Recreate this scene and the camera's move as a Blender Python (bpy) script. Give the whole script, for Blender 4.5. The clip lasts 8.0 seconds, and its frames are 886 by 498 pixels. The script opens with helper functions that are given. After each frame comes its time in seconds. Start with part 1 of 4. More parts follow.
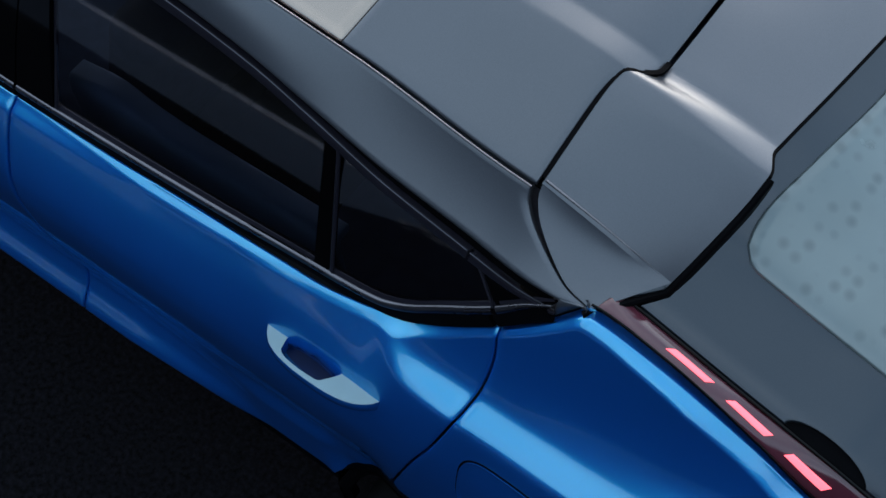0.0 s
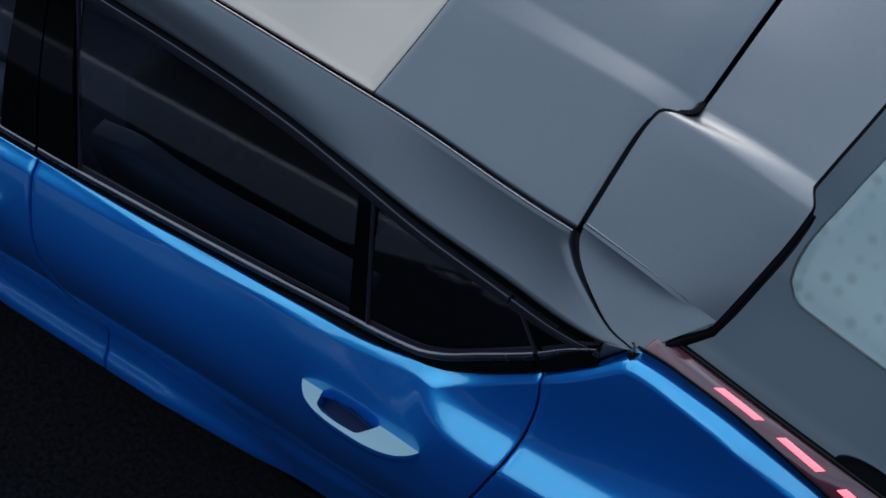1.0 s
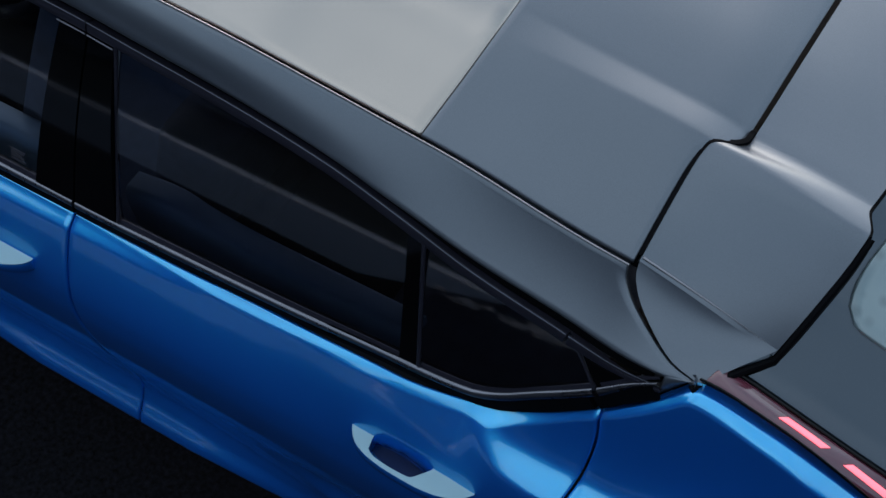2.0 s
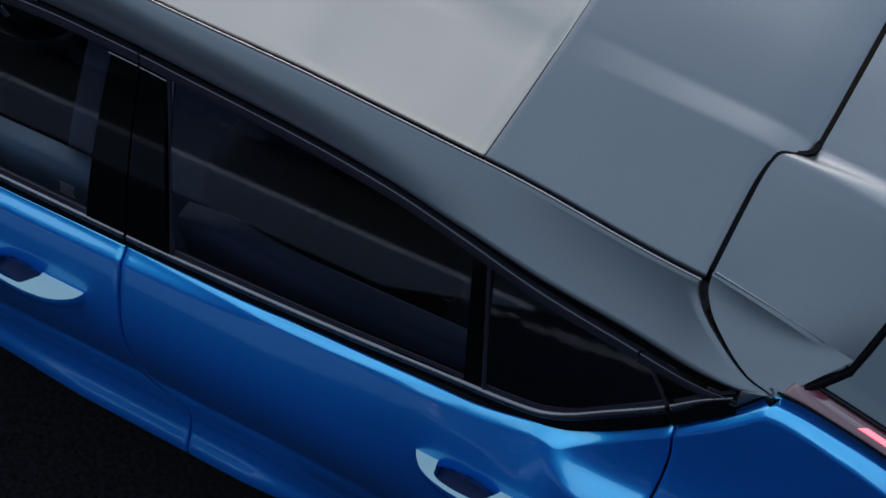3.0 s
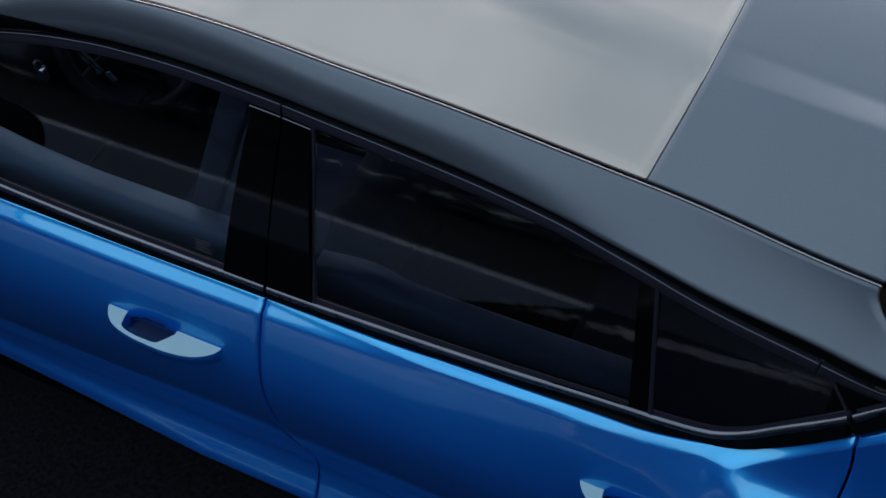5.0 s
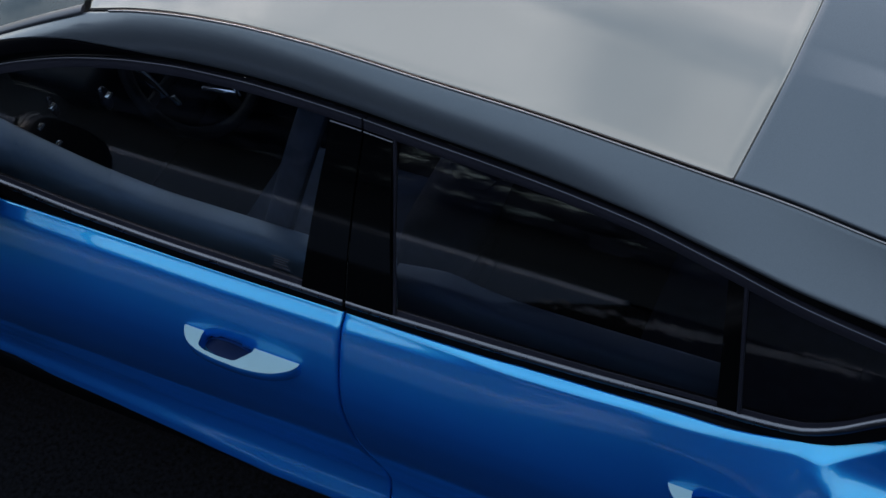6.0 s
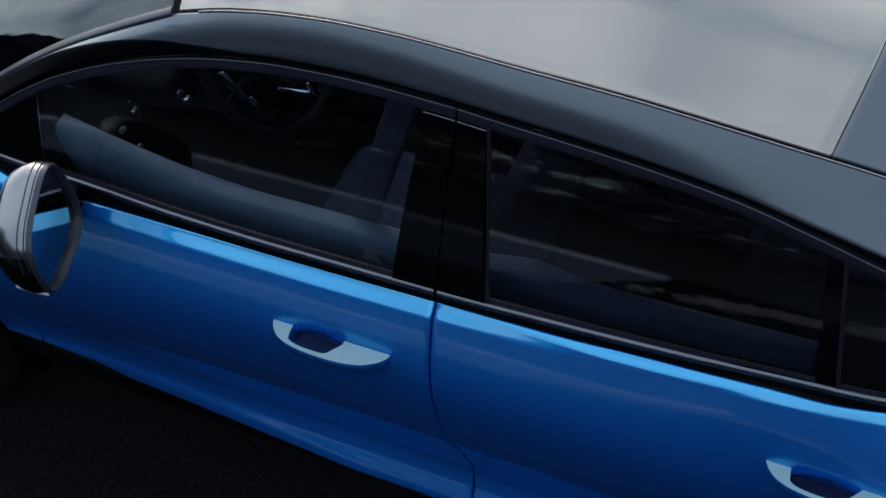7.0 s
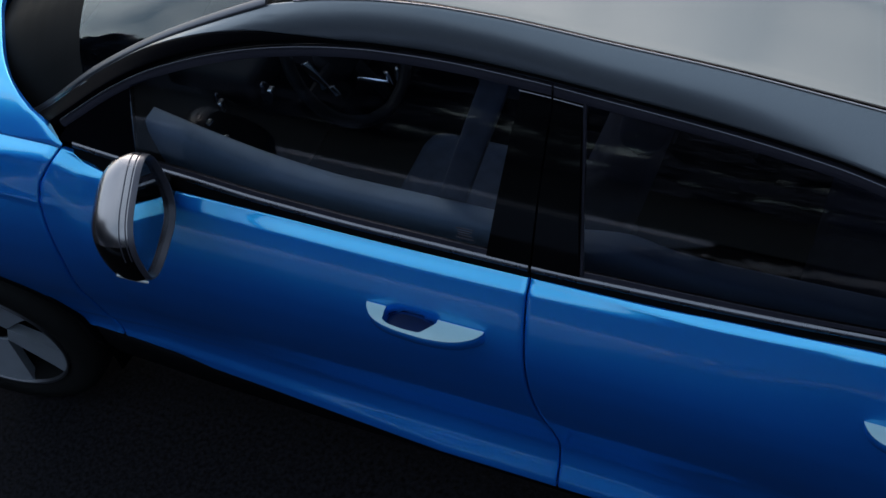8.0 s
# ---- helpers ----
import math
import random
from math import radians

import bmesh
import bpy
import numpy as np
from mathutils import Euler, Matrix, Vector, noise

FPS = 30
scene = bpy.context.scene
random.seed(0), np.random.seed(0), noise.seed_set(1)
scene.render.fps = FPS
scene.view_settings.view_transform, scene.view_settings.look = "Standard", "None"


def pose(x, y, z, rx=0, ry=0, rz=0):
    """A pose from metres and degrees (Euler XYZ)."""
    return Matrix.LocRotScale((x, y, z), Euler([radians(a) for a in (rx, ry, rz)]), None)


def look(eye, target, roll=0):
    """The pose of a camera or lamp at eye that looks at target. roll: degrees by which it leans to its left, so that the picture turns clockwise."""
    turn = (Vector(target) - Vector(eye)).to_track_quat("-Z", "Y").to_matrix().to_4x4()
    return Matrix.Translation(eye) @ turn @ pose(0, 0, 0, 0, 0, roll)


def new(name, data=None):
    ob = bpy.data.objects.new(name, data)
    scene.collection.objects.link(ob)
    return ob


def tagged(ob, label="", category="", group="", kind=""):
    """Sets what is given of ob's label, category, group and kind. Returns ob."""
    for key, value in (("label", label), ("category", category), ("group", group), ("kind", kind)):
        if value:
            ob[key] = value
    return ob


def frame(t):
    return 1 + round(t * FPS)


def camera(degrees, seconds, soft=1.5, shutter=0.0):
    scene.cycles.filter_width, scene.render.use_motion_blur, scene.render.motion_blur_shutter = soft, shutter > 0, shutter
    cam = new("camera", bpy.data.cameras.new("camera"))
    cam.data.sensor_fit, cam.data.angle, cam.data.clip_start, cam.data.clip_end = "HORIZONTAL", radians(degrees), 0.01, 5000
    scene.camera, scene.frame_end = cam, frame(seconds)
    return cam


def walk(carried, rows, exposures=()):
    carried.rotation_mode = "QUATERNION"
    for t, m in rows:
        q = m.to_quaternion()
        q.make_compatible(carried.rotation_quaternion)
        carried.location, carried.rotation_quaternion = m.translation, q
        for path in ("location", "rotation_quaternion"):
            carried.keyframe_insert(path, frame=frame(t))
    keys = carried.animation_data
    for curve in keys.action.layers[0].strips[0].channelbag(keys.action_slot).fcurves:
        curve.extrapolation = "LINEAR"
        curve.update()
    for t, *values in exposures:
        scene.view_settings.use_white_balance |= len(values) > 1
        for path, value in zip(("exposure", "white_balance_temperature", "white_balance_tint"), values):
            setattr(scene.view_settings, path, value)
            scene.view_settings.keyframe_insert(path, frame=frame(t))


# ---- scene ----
cam = camera(38.0, 8.0)
PATH = [
    (0, (1.527, -0.65, 2.924), (0.9, 0.113, 1.185), -4.1),
    (0.5, (1.485, -0.668, 2.928), (0.855, 0.126, 1.204), -4.4),
    (1, (1.45, -0.687, 2.926), (0.815, 0.137, 1.218), -4.8),
    (1.5, (1.408, -0.707, 2.927), (0.767, 0.145, 1.235), -5.5),
    (3, (1.275, -0.773, 2.927), (0.618, 0.124, 1.265), -7.8),
    (3.5, (1.22, -0.803, 2.932), (0.56, 0.108, 1.279), -8.6),
    (4, (1.176, -0.83, 2.932), (0.507, 0.091, 1.287), -9.6),
    (4.5, (1.122, -0.866, 2.935), (0.443, 0.066, 1.301), -10.7),
    (6, (0.976, -0.995, 2.955), (0.264, -0.018, 1.362), -13.4),
    (6.5, (0.925, -1.05, 2.965), (0.198, -0.069, 1.381), -14.5),
    (7, (0.878, -1.101, 2.978), (0.139, -0.12, 1.4), -15.6),
    (7.5, (0.82, -1.178, 2.999), (0.07, -0.193, 1.428), -16.6),
    (8, (0.781, -1.231, 3.018), (0.016, -0.252, 1.45), -17.9),
]
walk(cam, [(t, look(eye, target, roll)) for t, eye, target, roll in PATH], exposures=[(0.0, 2.20), (8.0, 2.20)])

# ---- light ----
GROUND = -0.12
world = bpy.data.worlds.new("dusk_sky")
scene.world = world
world.use_nodes = True
wn, wl = world.node_tree.nodes, world.node_tree.links
wn.clear()
w_out = wn.new("ShaderNodeOutputWorld")
w_bg = wn.new("ShaderNodeBackground")
w_sky = wn.new("ShaderNodeTexSky")
w_sky.sky_type = "NISHITA"
w_sky.sun_disc = False
w_sky.sun_elevation = radians(20)
w_sky.sun_rotation = radians(-30)
w_sky.air_density, w_sky.dust_density, w_sky.ozone_density = 1.0, 2.0, 1.0
w_co = wn.new("ShaderNodeTexCoord")
w_map = wn.new("ShaderNodeMapping")
w_map.inputs["Scale"].default_value = (1.0, 1.0, 2.2)
w_cl = wn.new("ShaderNodeTexNoise")
w_cl.inputs["Scale"].default_value = 2.3
w_cl.inputs["Detail"].default_value = 5.0
w_cl.inputs["Roughness"].default_value = 0.66
w_rmp = wn.new("ShaderNodeValToRGB")
w_rmp.color_ramp.elements[0].position = 0.34
w_rmp.color_ramp.elements[0].color = (0.46, 0.53, 0.59, 1)
w_rmp.color_ramp.elements[1].position = 0.66
w_rmp.color_ramp.elements[1].color = (1.20, 1.14, 1.09, 1)
w_grey = wn.new("ShaderNodeMixRGB")
w_grey.inputs[0].default_value = 0.42
w_grey.inputs[2].default_value = (2.45, 3.45, 4.05, 1)
w_mul = wn.new("ShaderNodeMixRGB")
w_mul.blend_type = "MULTIPLY"
w_mul.inputs[0].default_value = 1.0
wl.new(w_co.outputs["Generated"], w_map.inputs["Vector"])
wl.new(w_map.outputs[0], w_cl.inputs["Vector"])
wl.new(w_cl.outputs["Fac"], w_rmp.inputs[0])
w_hsv = wn.new("ShaderNodeHueSaturation")
w_hsv.inputs["Saturation"].default_value = 0.62
wl.new(w_sky.outputs[0], w_hsv.inputs["Color"])
wl.new(w_hsv.outputs[0], w_grey.inputs[1])
wl.new(w_grey.outputs[0], w_mul.inputs[1])
wl.new(w_rmp.outputs[0], w_mul.inputs[2])
wl.new(w_mul.outputs[0], w_bg.inputs["Color"])
w_bg.inputs["Strength"].default_value = 0.100
wl.new(w_bg.outputs[0], w_out.inputs[0])

sun_data = bpy.data.lights.new("sun", "SUN")
sun_data.energy, sun_data.angle, sun_data.color = 0.12, radians(44), (1.0, 0.93, 0.86)
sun = new("sun", sun_data)
sun.matrix_world = look((-0.99, 1.71, 0.74), (0, 0, 0))


# ---- materials ----
def material(name, color, rough=0.5, metal=0.0, coat=0.0, vary=0.12, scale=8.0, bump=0.0, bump_scale=200.0, rough_vary=0.08, flake=0.0, spec=0.5, coat_ior=1.5, coat_rough=0.09, stretch=(1, 1, 1)):
    """A surface with grain at two scales: broad wear in colour and gloss, fine relief in the bump."""
    m = bpy.data.materials.new(name)
    m.use_nodes = True
    n, l = m.node_tree.nodes, m.node_tree.links
    b = n["Principled BSDF"]
    b.inputs["Metallic"].default_value = metal
    b.inputs["Coat Weight"].default_value = coat
    b.inputs["Coat Roughness"].default_value = coat_rough
    b.inputs["Coat IOR"].default_value = coat_ior
    b.inputs["Specular IOR Level"].default_value = spec
    co = n.new("ShaderNodeTexCoord")
    big = n.new("ShaderNodeTexNoise")
    big.inputs["Scale"].default_value, big.inputs["Detail"].default_value = scale, 5.0
    span = n.new("ShaderNodeMapping")
    span.inputs["Scale"].default_value = stretch
    l.new(co.outputs["Object"], span.inputs["Vector"])
    l.new(span.outputs[0], big.inputs["Vector"])
    ramp = n.new("ShaderNodeMapRange")
    ramp.inputs["From Min"].default_value, ramp.inputs["From Max"].default_value = 0.3, 0.7
    ramp.inputs["To Min"].default_value, ramp.inputs["To Max"].default_value = 1 - vary, 1 + vary
    l.new(big.outputs["Fac"], ramp.inputs["Value"])
    mul = n.new("ShaderNodeMixRGB")
    mul.blend_type = "MULTIPLY"
    mul.inputs[0].default_value = 1.0
    mul.inputs[1].default_value = (*color, 1)
    l.new(ramp.outputs[0], mul.inputs[2])
    last = mul.outputs[0]
    if flake:
        vor = n.new("ShaderNodeTexVoronoi")
        vor.inputs["Scale"].default_value = 1400.0
        l.new(co.outputs["Object"], vor.inputs["Vector"])
        fm = n.new("ShaderNodeMapRange")
        fm.inputs["To Min"].default_value, fm.inputs["To Max"].default_value = 1 - flake, 1 + flake
        l.new(vor.outputs["Color"], fm.inputs["Value"])
        mul2 = n.new("ShaderNodeMixRGB")
        mul2.blend_type = "MULTIPLY"
        mul2.inputs[0].default_value = 1.0
        l.new(last, mul2.inputs[1])
        l.new(fm.outputs[0], mul2.inputs[2])
        last = mul2.outputs[0]
    l.new(last, b.inputs["Base Color"])
    rr = n.new("ShaderNodeMapRange")
    rr.inputs["To Min"].default_value, rr.inputs["To Max"].default_value = max(0.02, rough - rough_vary), rough + rough_vary
    l.new(big.outputs["Fac"], rr.inputs["Value"])
    l.new(rr.outputs[0], b.inputs["Roughness"])
    if bump:
        fine = n.new("ShaderNodeTexNoise")
        fine.inputs["Scale"].default_value, fine.inputs["Detail"].default_value = bump_scale, 4.0
        l.new(co.outputs["Object"], fine.inputs["Vector"])
        bp = n.new("ShaderNodeBump")
        bp.inputs["Strength"].default_value, bp.inputs["Distance"].default_value = bump, 0.002
        l.new(fine.outputs["Fac"], bp.inputs["Height"])
        l.new(bp.outputs[0], b.inputs["Normal"])
    return m


def glass_material(name, tint, ior=1.65):
    """Tinted pane: see-through where looked at squarely, a mirror at grazing angles."""
    m = bpy.data.materials.new(name)
    m.use_nodes = True
    n, l = m.node_tree.nodes, m.node_tree.links
    n.clear()
    out = n.new("ShaderNodeOutputMaterial")
    mix = n.new("ShaderNodeMixShader")
    tr = n.new("ShaderNodeBsdfTransparent")
    tr.inputs[0].default_value = (*tint, 1)
    gl = n.new("ShaderNodeBsdfGlossy")
    gl.inputs["Roughness"].default_value = 0.042
    fr = n.new("ShaderNodeFresnel")
    fr.inputs["IOR"].default_value = ior
    co = n.new("ShaderNodeTexCoord")
    wav = n.new("ShaderNodeTexNoise")
    wav.inputs["Scale"].default_value = 3.0
    bp = n.new("ShaderNodeBump")
    bp.inputs["Strength"].default_value, bp.inputs["Distance"].default_value = 0.02, 0.01
    l.new(co.outputs["Object"], wav.inputs["Vector"])
    l.new(wav.outputs["Fac"], bp.inputs["Height"])
    l.new(bp.outputs[0], gl.inputs["Normal"])
    l.new(fr.outputs[0], mix.inputs[0])
    l.new(tr.outputs[0], mix.inputs[1])
    l.new(gl.outputs[0], mix.inputs[2])
    l.new(mix.outputs[0], out.inputs[0])
    return m


def lamp_material(name, color, strength):
    m = bpy.data.materials.new(name)
    m.use_nodes = True
    b = m.node_tree.nodes["Principled BSDF"]
    b.inputs["Base Color"].default_value = (*color, 1)
    b.inputs["Emission Color"].default_value = (*color, 1)
    b.inputs["Emission Strength"].default_value = strength
    return m


BLUE = material("blue_metallic_paint", (0.0002, 0.160, 0.87), rough=0.52, metal=0.50, coat=1.0, coat_ior=1.85, coat_rough=0.085, vary=0.05, scale=3, flake=0.12, rough_vary=0.03)


def add_flake_layer(m, color, rough, share):
    """Two-stage paint: a smoother layer of lighter flakes mixed into the deep base coat."""
    n, l = m.node_tree.nodes, m.node_tree.links
    base, out = n["Principled BSDF"], n["Material Output"]
    fl = n.new("ShaderNodeBsdfPrincipled")
    fl.inputs["Base Color"].default_value = (*color, 1)
    fl.inputs["Specular Tint"].default_value = (0.10, 0.80, 1.0, 1)
    fl.inputs["Metallic"].default_value = 1.0
    fl.inputs["Roughness"].default_value = rough
    for socket in ("Coat Weight", "Coat IOR", "Coat Roughness"):
        fl.inputs[socket].default_value = base.inputs[socket].default_value
    mix = n.new("ShaderNodeMixShader")
    mix.inputs[0].default_value = share
    l.new(base.outputs[0], mix.inputs[1])
    l.new(fl.outputs[0], mix.inputs[2])
    l.new(mix.outputs[0], out.inputs[0])


add_flake_layer(BLUE, (0.040, 0.75, 0.84), 0.31, 0.42)
GREY = material("grey_metallic_paint", (0.096, 0.106, 0.132), rough=0.40, metal=0.6, coat=1.0, coat_ior=1.6, coat_rough=0.24, vary=0.05, scale=3, flake=0.10, rough_vary=0.03)
GATE = material("dark_tailgate_paint", (0.040, 0.052, 0.070), rough=0.30, metal=0.85, coat=1.0, vary=0.05, scale=3, flake=0.08, rough_vary=0.03)
PALE = material("pale_grey_roof_panel", (0.455, 0.375, 0.328), rough=0.11, metal=0.9, coat=1.0, vary=0.06, scale=2.5, flake=0.05, rough_vary=0.05)
BLACK = material("gloss_black_plastic", (0.002, 0.002, 0.0025), rough=0.06, coat=0.0, spec=0.16, vary=0.2, rough_vary=0.03)
RUBBER = material("black_rubber_seal", (0.003, 0.003, 0.004), rough=0.6, vary=0.3, bump=0.2, spec=0.03)
SATIN = material("satin_dark_chrome", (0.17, 0.165, 0.19), rough=0.28, metal=1.0, vary=0.1, scale=20, bump=0.05)
FRAME = material("dark_satin_frame", (0.030, 0.028, 0.043), rough=0.36, metal=0.5, vary=0.1, scale=12)
CHROME = material("bright_chrome", (0.92, 0.92, 0.93), rough=0.14, metal=1.0, vary=0.05)
# paint of the mirror cap; also colours the highlight bars on rail and crease
SILVER = material("silver_cap_and_highlight", (0.26, 0.235, 0.25), rough=0.26, metal=1.0, coat=0.6, vary=0.05, flake=0.06)
TYRE = material("tyre_rubber", (0.006, 0.006, 0.007), rough=0.75, vary=0.25, scale=25, bump=0.5, spec=0.12)
ALLOY = material("machined_alloy", (0.38, 0.41, 0.50), rough=0.34, metal=0.6, vary=0.08, scale=15)
LINING = material("dark_cabin_plastic", (0.008, 0.008, 0.010), rough=0.6, vary=0.2, spec=0.2, bump=0.5, bump_scale=500)
TRIM = material("grey_cabin_trim", (0.25, 0.36, 0.50), rough=0.55, vary=0.12, bump=0.4, bump_scale=600)
FABRIC = material("charcoal_seat_fabric", (0.065, 0.080, 0.120), rough=0.85, vary=0.2, scale=30, bump=0.8, bump_scale=900)
# matt black for dark parts and for sheets that stand in for shade
SHELL = material("matt_black_and_shade", (0.004, 0.004, 0.005), rough=0.8, vary=0.3, spec=0.1)
ASPHALT = material("dark_asphalt", (0.0058, 0.0054, 0.0074), rough=0.9, vary=0.75, scale=75, bump=1.0, bump_scale=120, spec=0.06)
PILLAR = material("satin_black_pillar", (0.0020, 0.0018, 0.0030), rough=0.6, vary=0.2, spec=0.012)
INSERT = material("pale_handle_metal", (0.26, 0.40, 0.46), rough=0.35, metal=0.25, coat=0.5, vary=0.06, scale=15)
BEZEL = material("lilac_grey_bezel", (0.055, 0.052, 0.070), rough=0.35, metal=0.4, vary=0.1, scale=12)
STRIP = material("grey_edge_strip", (0.085, 0.085, 0.105), rough=0.35, metal=0.8, vary=0.1, scale=12)
PLATE = material("satin_silver_plastic", (0.55, 0.56, 0.58), rough=0.35, metal=0.5, vary=0.08, scale=20)
PAVING = material("dark_paving", (0.006, 0.008, 0.012), rough=0.6, vary=0.95, scale=0.6, stretch=(0.12, 1.4, 1), bump=0.6, bump_scale=20)
ROAD = material("reflected_strip_grey", (0.066, 0.088, 0.142), rough=0.8, vary=0.25, scale=0.8, stretch=(0.15, 1.2, 1), bump=0.8, bump_scale=60)
CONCRETE = material("grey_kerb_concrete", (0.23, 0.27, 0.37), rough=0.8, vary=0.2, bump=0.6, bump_scale=80)
# navy that paints the shade inside the handle hollows
NAVY = material("hollow_shade_navy", (0.0005, 0.022, 0.12), rough=0.5, vary=0.1, spec=0.3)
RUBBLE = material("pale_rubble", (0.15, 0.16, 0.20), rough=0.8, vary=0.5, scale=12, bump=0.6)
LEAVES = material("dark_foliage", (0.027, 0.036, 0.066), rough=0.8, vary=0.4, scale=2, spec=0.15)
LENS = material("red_lamp_lens", (0.095, 0.022, 0.036), rough=0.12, coat=1.0, vary=0.1)
GLOW = lamp_material("red_light_bar", (1.0, 0.13, 0.17), 0.46)
CLEAR = glass_material("tinted_glass", (0.38, 0.45, 0.56), 1.6)
DARK = glass_material("privacy_glass", (0.18, 0.22, 0.32), 1.72)
SCREEN = glass_material("windscreen_glass", (0.88, 0.90, 0.90), 1.9)
MIRROR = material("mirror_silver", (0.8, 0.82, 0.84), rough=0.02, metal=1.0, vary=0.02, rough_vary=0.0)


# ---- geometry helpers ----
def curve(*pairs):
    """A smooth function through pairs of (place, value), level beyond its ends (monotone cubic)."""
    xs = [p[0] for p in pairs]
    ys = [p[1] for p in pairs]
    d = [(ys[i + 1] - ys[i]) / (xs[i + 1] - xs[i]) for i in range(len(xs) - 1)]
    m = [d[0]] + [0.0 if d[i - 1] * d[i] <= 0 else 2 * d[i - 1] * d[i] / (d[i - 1] + d[i]) for i in range(1, len(d))] + [d[-1]]

    def f(v):
        if v <= xs[0]:
            return ys[0]
        if v >= xs[-1]:
            return ys[-1]
        i = 0
        while v > xs[i + 1]:
            i += 1
        h = xs[i + 1] - xs[i]
        s = (v - xs[i]) / h
        return (ys[i] * (1 + 2 * s) * (1 - s) ** 2 + h * m[i] * s * (1 - s) ** 2 + ys[i + 1] * s * s * (3 - 2 * s) + h * m[i + 1] * s * s * (s - 1))

    return f


def mesh_object(name, verts, faces, mat, parent=None, label="", flat=()):
    me = bpy.data.meshes.new(name)
    me.from_pydata([tuple(v) for v in verts], [], faces)
    me.materials.append(mat)
    flags = np.ones(len(faces), bool)
    flags[list(flat)] = False
    me.polygons.foreach_set("use_smooth", flags)
    me.update()
    ob = new(name, me)
    if parent:
        ob.parent = parent
        ob.matrix_parent_inverse = parent.matrix_world.inverted() if parent.type == "EMPTY" else Matrix()
    if label:
        tagged(ob, label=label)
    return ob


def part(name, bm, mat, parent, label=""):
    bmesh.ops.recalc_face_normals(bm, faces=bm.faces)
    me = bpy.data.meshes.new(name)
    bm.to_mesh(me)
    bm.free()
    me.materials.append(mat)
    me.polygons.foreach_set("use_smooth", np.ones(len(me.polygons), bool))
    me.set_sharp_from_angle(angle=radians(38))
    ob = new(name, me)
    ob.parent = parent
    ob.matrix_parent_inverse = parent.matrix_world.inverted() if parent.type == "EMPTY" else Matrix()
    if label:
        tagged(ob, label=label)
    return ob


def nodes(count, edge=0.004):
    """Steps from 0 to 1 with one narrow step at each end for the rolled edge."""
    return [0.0] + [edge + (1 - 2 * edge) * i / (count - 1) for i in range(count)] + [1.0]


def patch(name, f, us, vs, mat, parent, label="", depth=0.014, roll=0.0022, flip=False):
    """A curved panel f(u, v) with rolled edges and thickness. Its outer side faces along d/du x d/dv, or the other way if flip."""
    nu, nv = len(us), len(vs)
    g = np.array([[f(u, v) for v in vs] for u in us], float)
    nrm = np.cross(np.gradient(g, axis=0), np.gradient(g, axis=1))
    size = np.linalg.norm(nrm, axis=-1, keepdims=True)
    nrm = np.where(size > 1e-14, nrm / np.maximum(size, 1e-14), 0)
    if flip:
        nrm = -nrm
    edge = np.zeros((nu, nv), bool)
    edge[0], edge[-1], edge[:, 0], edge[:, -1] = True, True, True, True
    out = g - roll * nrm * edge[..., None]
    verts = out.reshape(-1, 3).tolist()
    idx = lambda i, j: i * nv + j
    faces = []
    for i in range(nu - 1):
        for j in range(nv - 1):
            q = [idx(i, j), idx(i + 1, j), idx(i + 1, j + 1), idx(i, j + 1)]
            faces.append(q[::-1] if flip else q)
    ring = [(i, 0) for i in range(nu)] + [(nu - 1, j) for j in range(1, nv)] + [(i, nv - 1) for i in range(nu - 2, -1, -1)] + [(0, j) for j in range(nv - 2, 0, -1)]
    own = roll == 0
    first = len(verts)
    if own:          # a crisp edge: the walls do not share the face's points
        verts += [out[i, j].tolist() for i, j in ring]
    base = len(verts)
    verts += [(out[i, j] - depth * nrm[i, j]).tolist() for i, j in ring]
    flat = []
    for k in range(len(ring)):
        a, b = ring[k], ring[(k + 1) % len(ring)]
        q = [first + (k + 1) % len(ring), first + k] if own else [idx(*b), idx(*a)]
        q += [base + k, base + (k + 1) % len(ring)]
        flat.append(len(faces))
        faces.append(q[::-1] if flip else q)
    return mesh_object(name, verts, faces, mat, parent, label, flat)


def sweep(name, line, up, section, mat, parent, label="", side=(0, -1, 0), taper=0.0):
    """A bar along the places of line; section: (along up, outward) pairs; up(place) is a unit vector across the bar."""
    pts = [Vector(p) for p in line]
    verts, faces, n = [], [], len(section)
    for i, p in enumerate(pts):
        t = (pts[min(i + 1, len(pts) - 1)] - pts[max(i - 1, 0)]).normalized()
        a = Vector(up(p))
        a = (a - a.dot(t) * t).normalized()
        o = t.cross(a)
        if o.dot(Vector(side)) < 0:
            o = -o
        k = 1.0 - taper * i / (len(pts) - 1)
        verts += [p + s * k * a + w * k * o for s, w in section]
    for i in range(len(pts) - 1):
        for j in range(n):
            k = (j + 1) % n
            faces.append((i * n + j, i * n + k, (i + 1) * n + k, (i + 1) * n + j))
    faces += [tuple(range(n))[::-1], tuple((len(pts) - 1) * n + j for j in range(n))]
    bm = bmesh.new()
    vs = [bm.verts.new(v) for v in verts]
    for fc in faces:
        bm.faces.new([vs[i] for i in fc])
    return part(name, bm, mat, parent, label)


def lathe(bm, profile, centre, turn, steps=48):
    """Turns (radius, along-axis) pairs about the local y axis."""
    rings = []
    for r, y in profile:
        rings.append([bm.verts.new(Vector(centre) + turn @ Vector((r * math.cos(a), y, r * math.sin(a)))) for a in [2 * math.pi * k / steps for k in range(steps)]])
    for a, b in zip(rings, rings[1:]):
        for k in range(steps):
            bm.faces.new((a[k], a[(k + 1) % steps], b[(k + 1) % steps], b[k]))
    return rings


